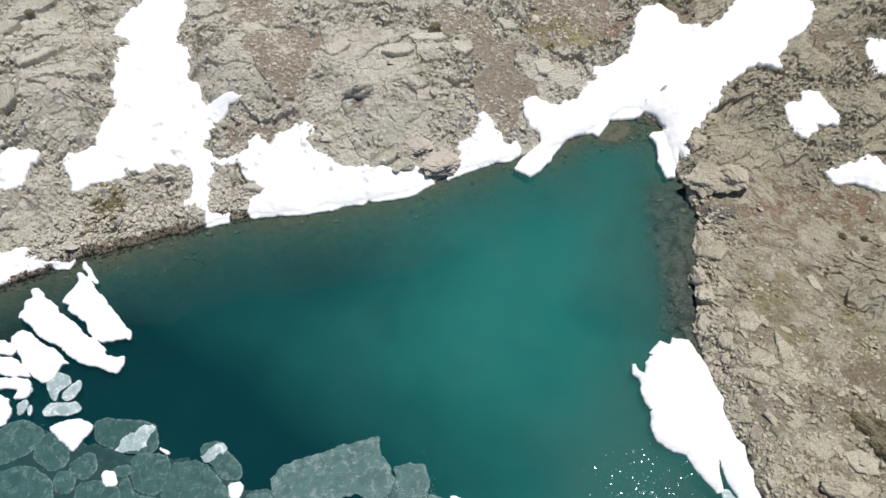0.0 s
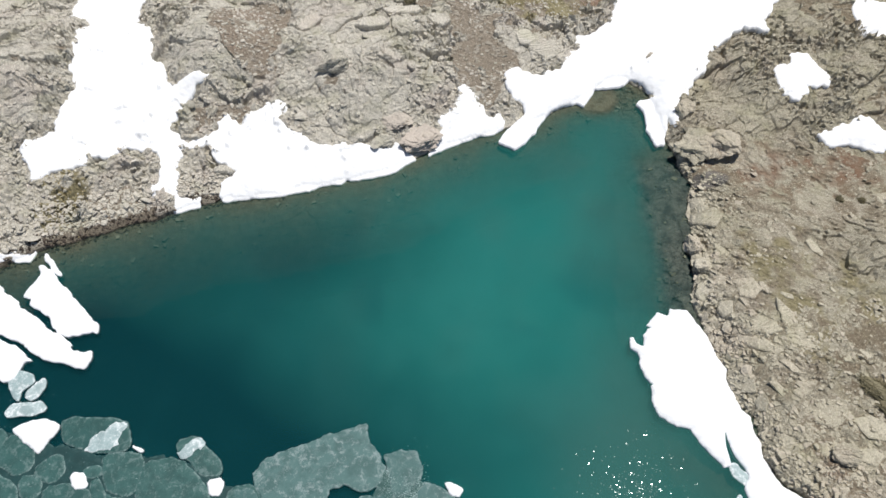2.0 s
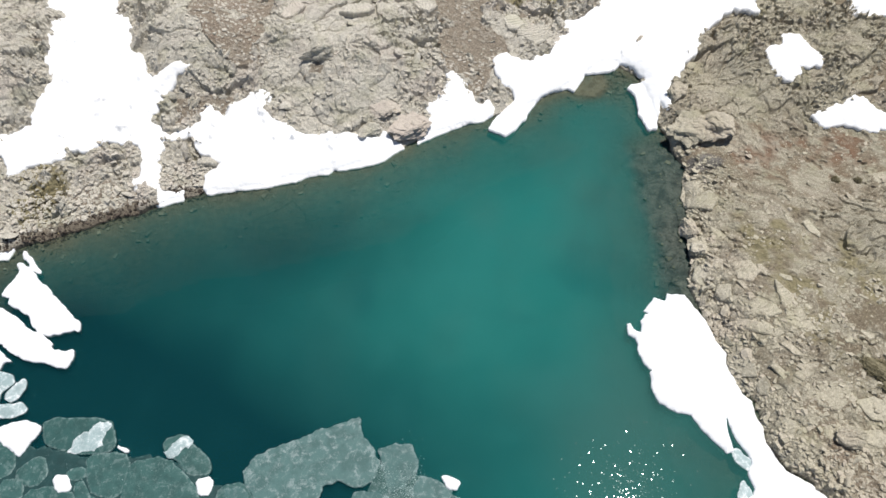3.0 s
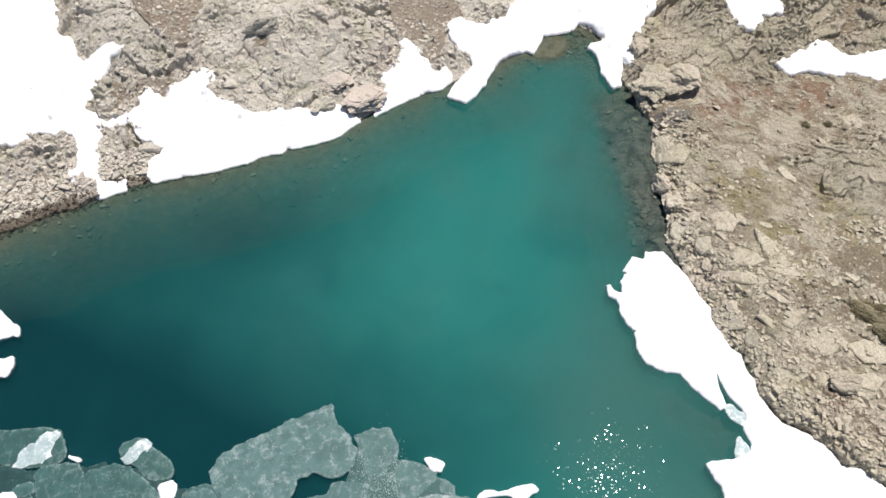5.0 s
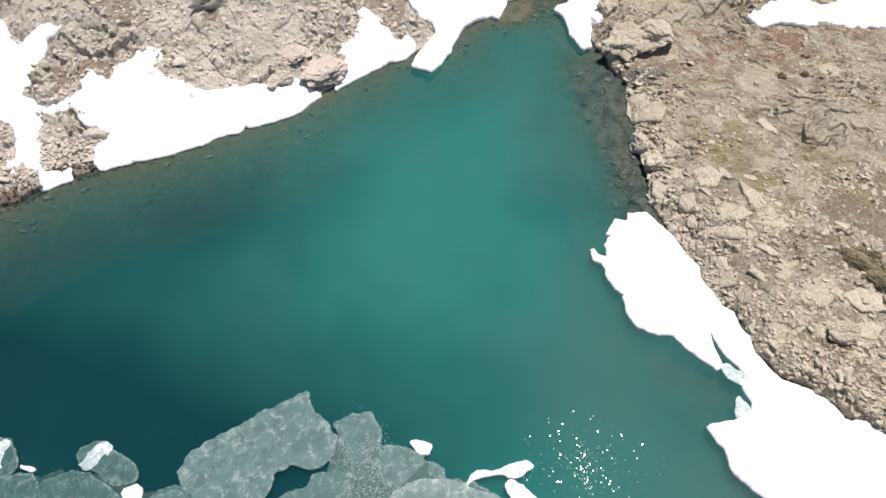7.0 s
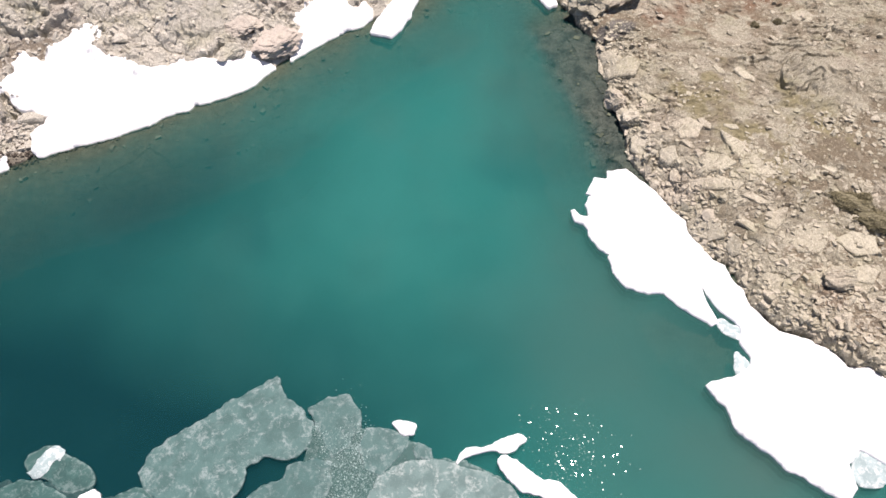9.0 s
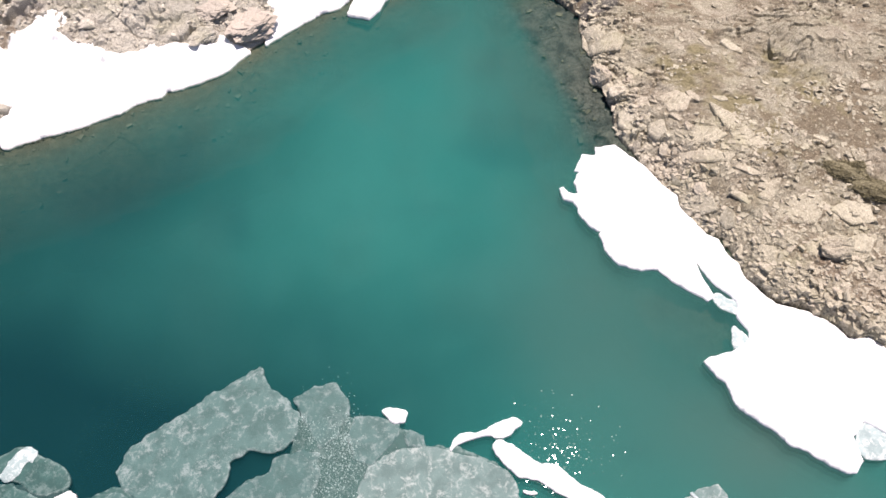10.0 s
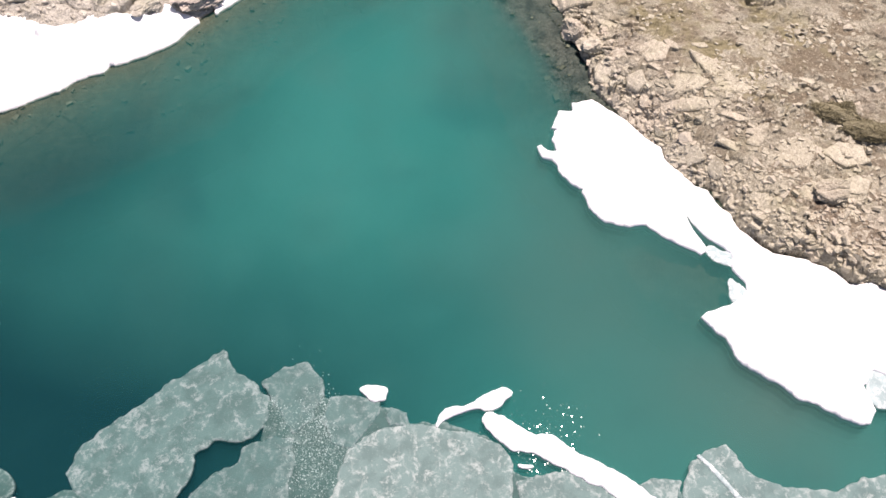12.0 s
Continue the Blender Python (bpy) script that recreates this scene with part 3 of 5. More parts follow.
def lattice(xs, ys):
    gx, gy = np.meshgrid(xs, ys)
    n = len(xs)
    i = (np.arange(len(ys) - 1)[:, None] * n + np.arange(n - 1)[None, :]).ravel()
    return gx.ravel(), gy.ravel(), np.stack([i, i + 1, i + n + 1, i + n], 1)


def used_only(co, quads, attrs):
    keep = np.zeros(len(co), bool)
    keep[quads.ravel()] = True
    where = np.cumsum(keep) - 1
    return co[keep], where[quads], [(k, v[keep]) for k, v in attrs]


def stretched(a, b, fine, far):
    """Even steps from a to b, then growing ones as far as far on both sides."""
    mid = np.arange(a, b, fine)
    grow, out = fine, [0.0]
    while out[-1] < far:
        grow *= 1.22
        out.append(out[-1] + grow)
    out = np.array(out[1:])
    return np.concatenate([a - out[::-1], mid, mid[-1] + out])


FINE = 0.095
gx, gy, gq = lattice(stretched(-64, 58, FINE, 1500), stretched(0, 88, FINE, 1500))
gz, g_inl, g_soil, g_block, g_hard = ground_height(gx, gy)
gz -= 0.8 * step(0.2, 1.0, under_snow(gx, gy))
# beyond the near ground the blocks fade out
beyond = np.maximum(np.maximum(-64 - gx, gx - 58), np.maximum(-gy, gy - 88))
near = step(30, 2, beyond)
gz = gz * near + lie(gx, gy, g_inl) * (1 - near)
g_block = np.clip(g_block + 0.2 * step(20, 16, gx) - 0.3 * step(20, 24, gx), 0, 1)
g_soil, g_block = g_soil * near + 0.35 * (1 - near), g_block * near + 0.5 * (1 - near)
moss = 1.2 * mound(gx, gy, -37.5, 43.5, 2.4, 4.0) + 0.9 * mound(gx, gy, 13, 69, 4.5, 4) + 0.36 * mound(gx, gy, 33, 24, 7, 8) + 0.3 * mound(gx, gy, 0, 72, 9, 5) + 0.36 * mound(gx, gy, 30, 33, 6, 7)
rust = 1.1 * mound(gx, gy, 40, 42.6, 8, 2.6) + 0.5 * mound(gx, gy, 33, 44.5, 4, 4) + 0.5 * mound(gx, gy, 27.5, 43, 3, 2) + 0.45 * mound(gx, gy, 31, 13, 6, 4) + 0.6 * mound(gx, gy, 20, 68, 2.5, 5) + 0.2 * mound(gx, gy, -20, 63, 4, 7)
rust = np.clip(rust * (0.7 + 1.2 * cloud(gx, gy, 2.0, 4, 87)), 0, 0.85)
moss = np.clip(moss * (0.75 + 0.9 * cloud(gx, gy, 1.6, 4, 97)), 0, 1)
drowned = np.maximum(step(0.10, -0.08, gz) * step(-1.2, 0.2, g_inl), step(0.9, 0.2, gz) * step(-2.2, -0.6, g_inl + 0.5 * cloud(gx, gy, 1.2, 3, 181)) * step(-18, -26, gx))
# wet black soil in a small inlet
drowned = np.maximum(drowned, 0.8 * step(0.35, 0.6, mound(gx, gy, 26.0, 41.8, 2.2, 1.1) + 0.2 * cloud(gx, gy, 1.2, 3, 183)))
mud = step(18, 20, gx) * step(24, 29, gy) * (1 - step(44, 48, gy))
gq = gq[g_inl[gq].min(1) < 10]
co, gq, at = used_only(np.stack([gx, gy, gz], 1), gq, [("soil", g_soil), ("block", g_block), ("moss", moss), ("rust", rust), ("drowned", drowned), ("mud", mud)])
ground = tagged(sheet("ground", co, gq, GROUND, at, False), "grey-beige fractured alpine bedrock with brown soil and scree", "ground", kind="structure")

# the deep bed of the lake, under the silt
bx, by, bq = lattice(np.arange(-100, 46, 1.5), np.arange(-72, 60, 1.5))
b_inl = lake_depth_line(bx, by)
bq = bq[b_inl[bq].min(1) > 7]
co, bq, at = used_only(np.stack([bx, by, lie(bx, by, b_inl) - 0.6], 1), bq, [("drowned", np.ones_like(bx))])
tagged(sheet("lake_bed", co, bq, GROUND, at), "dark silty rock bed deep under the lake", "lake bed", kind="structure")

# the water itself
wx, wy, wq = lattice(np.arange(-100, 46, 0.5), np.arange(-72, 60, 0.5))
w_inl = inside_by(wx, wy, SHORE + FAR_SHORE)
w_bed = np.maximum(-lie(wx, wy, lake_depth_line(wx, wy)), 0)
over_mud = step(18.8, 20.6, wx + 1.1 * cloud(wx, wy, 3.5, 3, 191)) * step(24, 29, wy) * (1 - step(44, 48, wy))
murk = np.clip(1 - np.exp(-(w_bed + 0.12 * cloud(wx, wy, 2.5, 3, 9)) / (1.15 + 1.2 * over_mud)), 0.04, 0.985)
deep = np.clip(0.5 * mound(wx, wy, -40, 28, 11, 8) + 1.3 * mound(wx, wy, -31, 16, 25, 19) + 0.45 * mound(wx, wy, -14, 37, 12, 5) + 0.26 * mound(wx, wy, 3, 14, 15, 8) + 0.3 * mound(wx, wy, -11, 13, 10, 8) + 0.08 * cloud(wx, wy, 9, 3, 19), 0, 1)
silt = np.clip(0.5 * mound(wx, wy, 14, 15, 7, 8) + 0.62 * mound(wx, wy, 19, 5, 6.5, 5.5) + 0.4 * mound(wx, wy, 16, 38, 5, 11) + 0.15 * cloud(wx, wy, 5, 4, 29), 0, 0.9) * (1 - deep)
wq = wq[w_inl[wq].max(1) > -2.5]
# where the water is thick enough, most of its light comes from silt that hangs below the surface;
# gain: makes up for the light that is lost on its way through the layers
LAYERS = [(under, share * step(under + 0.2, under + 1.2, w_bed)) for under, share in ((0.3, 0.3), (0.7, 0.4), (1.2, 0.6), (1.9, 0.97))]
open_share = np.prod([1 - a for _, a in LAYERS], axis=0)
skin = np.clip(1 - (1 - murk) / open_share, 0.3 * murk, 0.985)
back = np.zeros_like(wx)
for _, a in LAYERS[::-1]:
    back = a + (1 - a) ** 2 * back
back = skin + (1 - skin) ** 2 * back
gain = np.clip(murk / back, 1.0, 1.9)
SILT = make_silt()
for under, a in LAYERS:
    lq = wq[a[wq].max(1) > 0]
    co, lq, at = used_only(np.stack([wx, wy, np.full_like(wx, -under)], 1), lq, [("murk", a), ("gain", gain), ("deep", deep), ("silt", silt)])
    tagged(sheet("silt_layer", co, lq, SILT, at), "milky teal glacial silt hanging in the lake water", "water", kind="structure")
thick = step(1.0, 2.0, w_bed)
co, wq, at = used_only(np.stack([wx, wy, np.zeros_like(wx)], 1), wq, [("murk", skin), ("thick", thick), ("gain", gain), ("deep", deep), ("silt", silt)])
water = tagged(sheet("water", co, wq, WATER, at), "still teal glacial lake water, clear over its rocky edge", "water", kind="structure")


# ---- snow and ice: slabs with ragged outlines, thickness and rounded edges ----
def slab(name, outlines, material, high, low, ragged, fine, rounding, seed, on_land=False, lumps=0.06, brim=0.05, grow=0.0, tops=None, smooth=True):
    pts = [p for o in outlines for p in o]
    x0, x1 = min(p[0] for p in pts) - 1, max(p[0] for p in pts) + 1
    y0, y1 = min(p[1] for p in pts) - 1, max(p[1] for p in pts) + 1
    xs, ys = np.arange(x0, x1, fine), np.arange(y0, y1, fine)
    x, y, q = lattice(xs, ys)

    def field(x, y):
        torn = ragged * (0.35 + 0.65 * step(0.2, 1.5, -lake_depth_line(x, y))) if on_land and not tops else ragged
        wx = x + torn * (cloud(x, y, 1.6, 2, seed) + 0.5 * cloud(x, y, 0.45, 2, seed + 7))
        wy = y + torn * (cloud(x, y, 1.6, 2, seed + 3) + 0.5 * cloud(x, y, 0.45, 2, seed + 9))
        return np.max([inside_by(wx, wy, o) for o in outlines], 0) + grow

    f = field(x, y)
    q = q[f[q].mean(1) > 0]
    if not len(q):
        return None
    count = np.bincount(q.ravel(), minlength=len(x))
    rim = (count > 0) & (count < 4)
    e = 0.03
    for _ in range(2):
        rx, ry = x[rim], y[rim]
        f0 = field(rx, ry)
        dx, dy = (field(rx + e, ry) - f0) / e, (field(rx, ry + e) - f0) / e
        k = np.clip(f0 / np.maximum(dx * dx + dy * dy, 0.25), -0.6 * fine, 0.6 * fine)
        x[rim], y[rim] = rx - k * dx, ry - k * dy
    f = np.maximum(field(x, y), 0)
    used = np.unique(q.ravel())
    slot = np.full(len(x), -1)
    slot[used] = np.arange(len(used))
    q = slot[q]
    x, y, f, rim = x[used], y[used], f[used], rim[used]
    swell = 1 - np.exp(-f / rounding)
    if on_land:
        base, _ = ground_height(x, y, False)
        base = np.maximum(base, 0.0)
    else:
        base = np.zeros_like(x)
    top = base + brim + (high - brim) * swell + lumps * cloud(x, y, 1.8, 3, seed + 21) * swell
    if on_land and not tops:
        # the snow lies over the blocks of the ground, but not at its thin edge
        rough_ground = ground_height(x, y)[0]
        top += step(-0.15, 0.45, f) * np.maximum(rough_ground + 0.05 - top, 0)
    if tops:
        top = top + tops(x, y)
    foot = base + low - 0.25 * swell
    n = len(x)
    # the rim's edges are those that belong to one quad only
    edges = np.concatenate([q[:, [a, (a + 1) % 4]] for a in range(4)])
    key = np.minimum(edges[:, 0], edges[:, 1]) * np.int64(n) + np.maximum(edges[:, 0], edges[:, 1])
    _, first, times = np.unique(key, return_index=True, return_counts=True)
    side = edges[first[times == 1]]
    walls = np.stack([side[:, 1], side[:, 0], side[:, 0] + n, side[:, 1] + n], 1)
    co = np.concatenate([np.stack([x, y, top], 1), np.stack([x, y, foot], 1)])
    quads = np.concatenate([q, q[:, ::-1] + n, walls])
    dry = np.concatenate([np.exp(-f / 0.6)] * 2)
    return sheet(name, co, quads, material, [("dry", dry)], smooth)


def snow_patch(outlines, label, seed, high=0.5, ragged=0.34, on_land=True, fine=0.14, low=-0.6, rounding=2.0, brim=0.14):
    ob = slab("snow_patch", outlines, SNOW, high, low, ragged, fine, rounding, seed, on_land, 0.03, brim)
    return tagged(ob, label, "snow", "snow patches round the lake")


snow_patch([GULLY, GULLY_FOOT, SHORE_SNOW], "white old snow filling a gully down to the lake shore", 501)
snow_patch([SMALL_SNOW[0]], "small white snow patch among grey rocks", 502)
snow_patch([SMALL_SNOW[1]], "thin ragged strip of snow on the dark wet shore", 503, high=0.45)
snow_patch([SMALL_SNOW[2]], "white snow wedge between rocks at the water's edge", 504)
snow_patch([COVE_ARM, COVE], "large white snowfield closing the head of the cove", 505, high=1.0, brim=0.3)
snow_patch([SMALL_SNOW[3]], "isolated round snow patch on bare rock", 506, high=0.7)
snow_patch([SMALL_SNOW[4]], "long narrow snow patch on brown soil", 507, high=0.7)
snow_patch([SMALL_SNOW[5]], "snow patch in a hollow of the rocks", 508, high=0.9)
shelf = snow_patch([RAFT_NORTH, RAFT], "big white cracked snow shelf floating along the rocky shore", 509, high=0.55, ragged=0.12, on_land=False, low=-0.5, fine=0.08, rounding=0.5, brim=0.1)


def rounded(outline):
    """The outline with its corners cut off once."""
    out = []
    for (ax, ay), (bx, by) in zip(outline, outline[1:] + outline[:1]):
        out += [(0.8 * ax + 0.2 * bx, 0.8 * ay + 0.2 * by), (0.2 * ax + 0.8 * bx, 0.2 * ay + 0.8 * by)]
    return out


def ice(outline, label, seed, look_of):
    if look_of == "white":
        ob = slab("ice_floe", [rounded(outline)], SNOW, 0.30, -0.3, 0.16, 0.10, 0.25, seed, False, 0.05, 0.12)
    elif look_of == "sodden":
        ob = slab("ice_floe", [rounded(outline)], SNOW_ICE, 0.08, -0.2, 0.10, 0.10, 0.2, seed, False, 0.03, 0.03)
    elif look_of == "wet":
        ob = slab("ice_floe", [rounded(outline)], WET_ICE, 0.05, -0.2, 0.10, 0.11, 0.12, seed, False, 0.015, 0.02, 0.12)
    else:
        ob = slab("ice_floe", [outline], DRY_ICE if min(p[1] for p in outline) < 7 else THIN_ICE, 0.07, -0.2, 0.2, 0.10, 0.12, seed, False, 0.02, 0.03, 0.04)
    if ob:
        tagged(ob, label, "ice floe", "ice floes on the lake")
    return ob


WHITE_FLOES = [
    [(-38.7, 37.8), (-38.3, 37.7), (-37.5, 36.9), (-36.3, 35.5), (-36.4, 35.2), (-37.3, 35.9), (-38.3, 36.9)],
    [(-38.8, 36.3), (-38.4, 36.6), (-37.1, 35.6), (-36.2, 34.3), (-35.2, 33.6), (-33.9, 32), (-32.4, 30.5), (-31.6, 29.9), (-31.4, 29), (-32.2, 29.1), (-34, 28.8), (-35, 29), (-35.8, 29.9), (-36.2, 30.7), (-37.7, 31.6), (-38.4, 32.2), (-38.5, 33), (-39.4, 33), (-39, 34), (-38.4, 35.3)],
    [(-42.6, 34.8), (-41.9, 34.8), (-41, 33.7), (-39.7, 32.9), (-39.3, 32.1), (-38.5, 31.8), (-36.5, 29.9), (-35.3, 29.2), (-34.1, 28.7), (-33.3, 27.7), (-33.9, 28.2), (-33.6, 27.5), (-32.6, 27.1), (-31.7, 27.2), (-31.5, 26.4), (-32, 25.6), (-33, 25.7), (-34.2, 26.2), (-35.7, 26.7), (-36.9, 27.4), (-38.1, 28.4), (-39.3, 28.8), (-41, 29.7), (-42.1, 30.8), (-43.3, 31.7), (-42.9, 32.5), (-43.2, 33.1), (-42.5, 33.7), (-42.9, 34.4)],
    [(-43.1, 29.2), (-42.5, 30.3), (-41.6, 30), (-40.2, 29.1), (-38.5, 28), (-36.5, 26.6), (-37.5, 26.4), (-37.8, 25.6), (-38.1, 24.9), (-38.6, 24.8), (-39.5, 25.2), (-40.6, 26.1), (-41.9, 27.6)],
    [(-45.8, 29.3), (-43.2, 29.1), (-42.4, 28.4), (-42.2, 27.6), (-43.3, 27.7), (-45.1, 27.5)],
    [(-45, 27.1), (-42.9, 27.5), (-41.3, 26.7), (-40.2, 25.6), (-40, 25.2), (-41.4, 25.4), (-44.6, 26)],
    [(-44.2, 25.1), (-41.1, 25.2), (-40, 25), (-39.5, 23.7), (-39.9, 23.2), (-41, 23.2), (-40.8, 24), (-41.8, 24.3), (-43.9, 24)],
    [(-43.8, 23.8), (-41.6, 23.5), (-40.6, 22.1), (-40.9, 20.7), (-42.6, 20.6)],
    [(-37, 20.4), (-35.8, 20.9), (-34.2, 21.4), (-32.8, 20.8), (-32.6, 20.3), (-33.5, 19), (-33.9, 18.1), (-34.5, 18.7)],
    [(-31, 16.7), (-29.7, 16.6), (-29.2, 15.4), (-30.4, 15.3)],
    [(-26.5, 18.8), (-25.5, 18.4), (-25.6, 18.1), (-26.3, 18.4)],
    [(-20, 15.5), (-18.6, 15.5), (-18.7, 14.3), (-19.6, 14.3)],
    [(1.6, 10.8), (2.8, 11.5), (3.8, 11.2), (4.5, 11.1), (4.9, 11.4), (5.5, 11.4), (6.1, 11.2), (6.5, 10.6), (5.3, 10.5), (4.1, 10.8), (2.8, 10.8)],
    [(4.1, 10.3), (4.4, 10.6), (4.9, 10.4), (5.7, 9.4), (6.2, 8.5), (7.3, 7.8), (7.7, 7), (8.7, 5.9), (9.7, 4.7), (10.3, 3.6), (10.7, 2.8), (9.2, 3.4), (8.3, 4.6), (7.5, 5.5), (6.8, 6.7), (5.8, 7.6), (4.9, 8.5), (4.2, 9.4)],
    [(-1.2, 14.3), (-0.6, 14.2), (0.2, 13.7), (-0.2, 13.1), (-0.8, 13.3), (-1.1, 13.8)],
    [(4.6, 7.5), (5.3, 7.3), (5.6, 7), (5, 7.1)],
]
SODDEN_FLOES = [
    [(-38.4, 25.1), (-37.6, 25.8), (-36.9, 25.6), (-36.1, 25.2), (-36, 24.5), (-36.8, 23.9), (-36.8, 22.9), (-37.2, 23), (-37.9, 24)],
    [(-40.5, 22.7), (-39.7, 23.2), (-39.3, 22.7), (-39.5, 21.9), (-40, 21.6)],
    [(-38, 22), (-37.5, 22.7), (-36.5, 22.8), (-35.5, 22.8), (-35, 23), (-34.2, 22.4), (-34.4, 21.9), (-35.4, 21.6), (-37.4, 21.4)],
    [(-36.7, 23.5), (-36, 24.5), (-35.3, 25), (-34.9, 24.4), (-35.4, 23.2), (-36, 22.9)],
    [(-39.9, 24), (-39.5, 24.4), (-39.2, 24), (-39.5, 23.6)],
    [(-39.3, 22.2), (-39, 22.6), (-38.7, 22), (-38.9, 21.5)],
]
SODDEN_EDGES = [
    [(21.2, 14.6), (21.7, 14.7), (22.3, 14.1), (22.6, 13.6), (22.2, 12.7), (21.9, 12.9), (21.4, 13.4), (21, 14)],
    [(21.1, 12.3), (21.5, 12.4), (21.6, 11.6), (21.7, 11.1), (20.7, 10.7), (20.4, 10.9)],
    [(24.4, 4.3), (25.5, 4.4), (26.6, 3.4), (25.4, 2), (23.9, 2.4), (23.8, 3)],
]
CRUSTS = [[(-30.8, 18.6), (-30, 19.6), (-28.6, 20.1), (-28.2, 20.7), (-27.3, 20.3), (-27.3, 18.9), (-28.4, 18.3), (-30.2, 18.4)], [(-22.4, 18), (-21.4, 19), (-20.6, 18.3), (-20.9, 17.6), (-21.9, 17.6)]]
RIDGE = [(13.5, 4.2), (13.7, 4.2), (14.5, 1.4), (14.2, 1.4)]
RIDGED = (12.4, 3.5)
GREY_FLOES = [
    [(-32.7, 21.2), (-27.6, 21), (-26.5, 18.7), (-27.3, 18.1), (-30.5, 18.5), (-32.3, 19.5)],
    [(-28.6, 18), (-25.9, 18.1), (-25.1, 16.8), (-25.6, 14.6), (-27.6, 14.9), (-28.4, 16.3)],
    [(-25.2, 17.2), (-22.6, 17.5), (-20, 15.3), (-19.6, 13.5), (-24.9, 13.5), (-25.6, 15.3)],
    [(-22.8, 18.7), (-21.4, 19.2), (-20.5, 18.2), (-18.9, 16.7), (-19.1, 15.7), (-20.4, 16), (-21.3, 17), (-22.5, 17.7)],
    [(-42.6, 18.9), (-39.9, 21.4), (-37, 20.3), (-37.4, 18.3), (-41.8, 16.6)],
    [(-37.5, 19.1), (-36.4, 20.1), (-34.5, 18.8), (-34.2, 17.3), (-35.4, 16.6), (-37.2, 17.6)],
    [(-33.9, 17.5), (-32.1, 18.3), (-31.4, 16.8), (-32.2, 15.9), (-33.8, 16.3)],
    [(-41.7, 16.3), (-37.5, 17.2), (-35.1, 15.9), (-34.3, 13.6), (-40.7, 13.6)],
    [(-35.1, 16.5), (-33.4, 16.6), (-33, 14.9), (-34.4, 14.8)],
    [(-32.9, 15.6), (-30.8, 15.9), (-28.8, 14.9), (-29.2, 13.5), (-32.5, 13.6)],
    [(-29.8, 17), (-28.6, 17), (-28.5, 16.2), (-29.7, 16.3)],
    [(-29.2, 15.8), (-28.5, 16.1), (-27.7, 14.5), (-25.3, 14.2), (-25.6, 13.3), (-28.4, 13.3)],
    [(-18, 14.8), (-16.2, 15), (-15.3, 13.4), (-18.3, 13.2)],
    [(-7.6, 19.5), (-7.4, 19), (-7.3, 17.9), (-6.3, 16.8), (-5.8, 15.9), (-6, 14.9), (-6.8, 14.1), (-8, 14.1), (-9, 14.6), (-10.2, 14.4), (-10.6, 13.3), (-11.8, 12.1), (-13.3, 11.7), (-15, 13), (-16.1, 14.8), (-16.2, 16), (-15.2, 17), (-13.7, 17.7), (-12.2, 18.2), (-9.9, 18.7)],
    [(-5.7, 16.9), (-4.7, 17.2), (-3.5, 16.8), (-2.9, 15.7), (-3, 14.7), (-4, 13.7), (-5.1, 13.4), (-5.4, 14.7), (-5.8, 16)],
    [(-3, 14.5), (-1.8, 14.2), (-0.5, 13.3), (-1, 12.2), (-2.4, 11.4), (-3.4, 12.2), (-3.5, 13.5)],
    [(-0.1, 12.8), (0.5, 12.2), (0.7, 11.4), (-0.4, 11.7), (-0.5, 12.4)],
    [(-7.8, 13.6), (-5.9, 13.7), (-5.5, 13.1), (-5.6, 11.8), (-6.4, 11), (-6.7, 9.1), (-11.5, 11.1), (-11, 12.3), (-10, 12.8), (-8.2, 13)],
    [(-2.7, 11.4), (-0.7, 11.7), (1.2, 11), (3.3, 9.8), (4.3, 8.6), (4.6, 7.8), (4.2, 6.8), (3.1, 4.7), (-5.5, 8.3), (-3.7, 10.1)],
    [(4.4, 6.6), (5.1, 6.6), (6.9, 6), (8.2, 4.9), (10, 4), (11.4, 3.7), (12.2, 3.5), (10.7, 1.4), (3.4, 4.5)],
    [(12.4, 3.5), (12.9, 4), (14, 4.2), (15.2, 4), (15.4, 2.7), (15.9, 1.9), (17, 1), (17.9, 0.4), (20.2, -0.1), (21.7, -0.4), (23.5, -1.4), (21.3, -3.6), (10.7, 0.9)],
    [(-16.1, 14.3), (-15.8, 14), (-15.8, 13.2), (-17.3, 13.7), (-17.7, 14.9), (-16.6, 14.7)],
]
for k, outline in enumerate(WHITE_FLOES):
    ice(outline, "thick white snow-covered ice floe on teal water", 600 + 13 * k, "white")
for k, outline in enumerate(SODDEN_FLOES):
    ice(outline, "small half-sunk pale grey-white ice floe", 1500 + 13 * k, "sodden")
for k, outline in enumerate(SODDEN_EDGES):
    wet = slab("sodden_edge", [rounded(outline)], SNOW_ICE, 0.06, -0.2, 0.15, 0.10, 0.15, 1600 + k, False, 0.03, 0.02)
    wet.parent = shelf
    tagged(wet, "grey half-melted ice at the water")
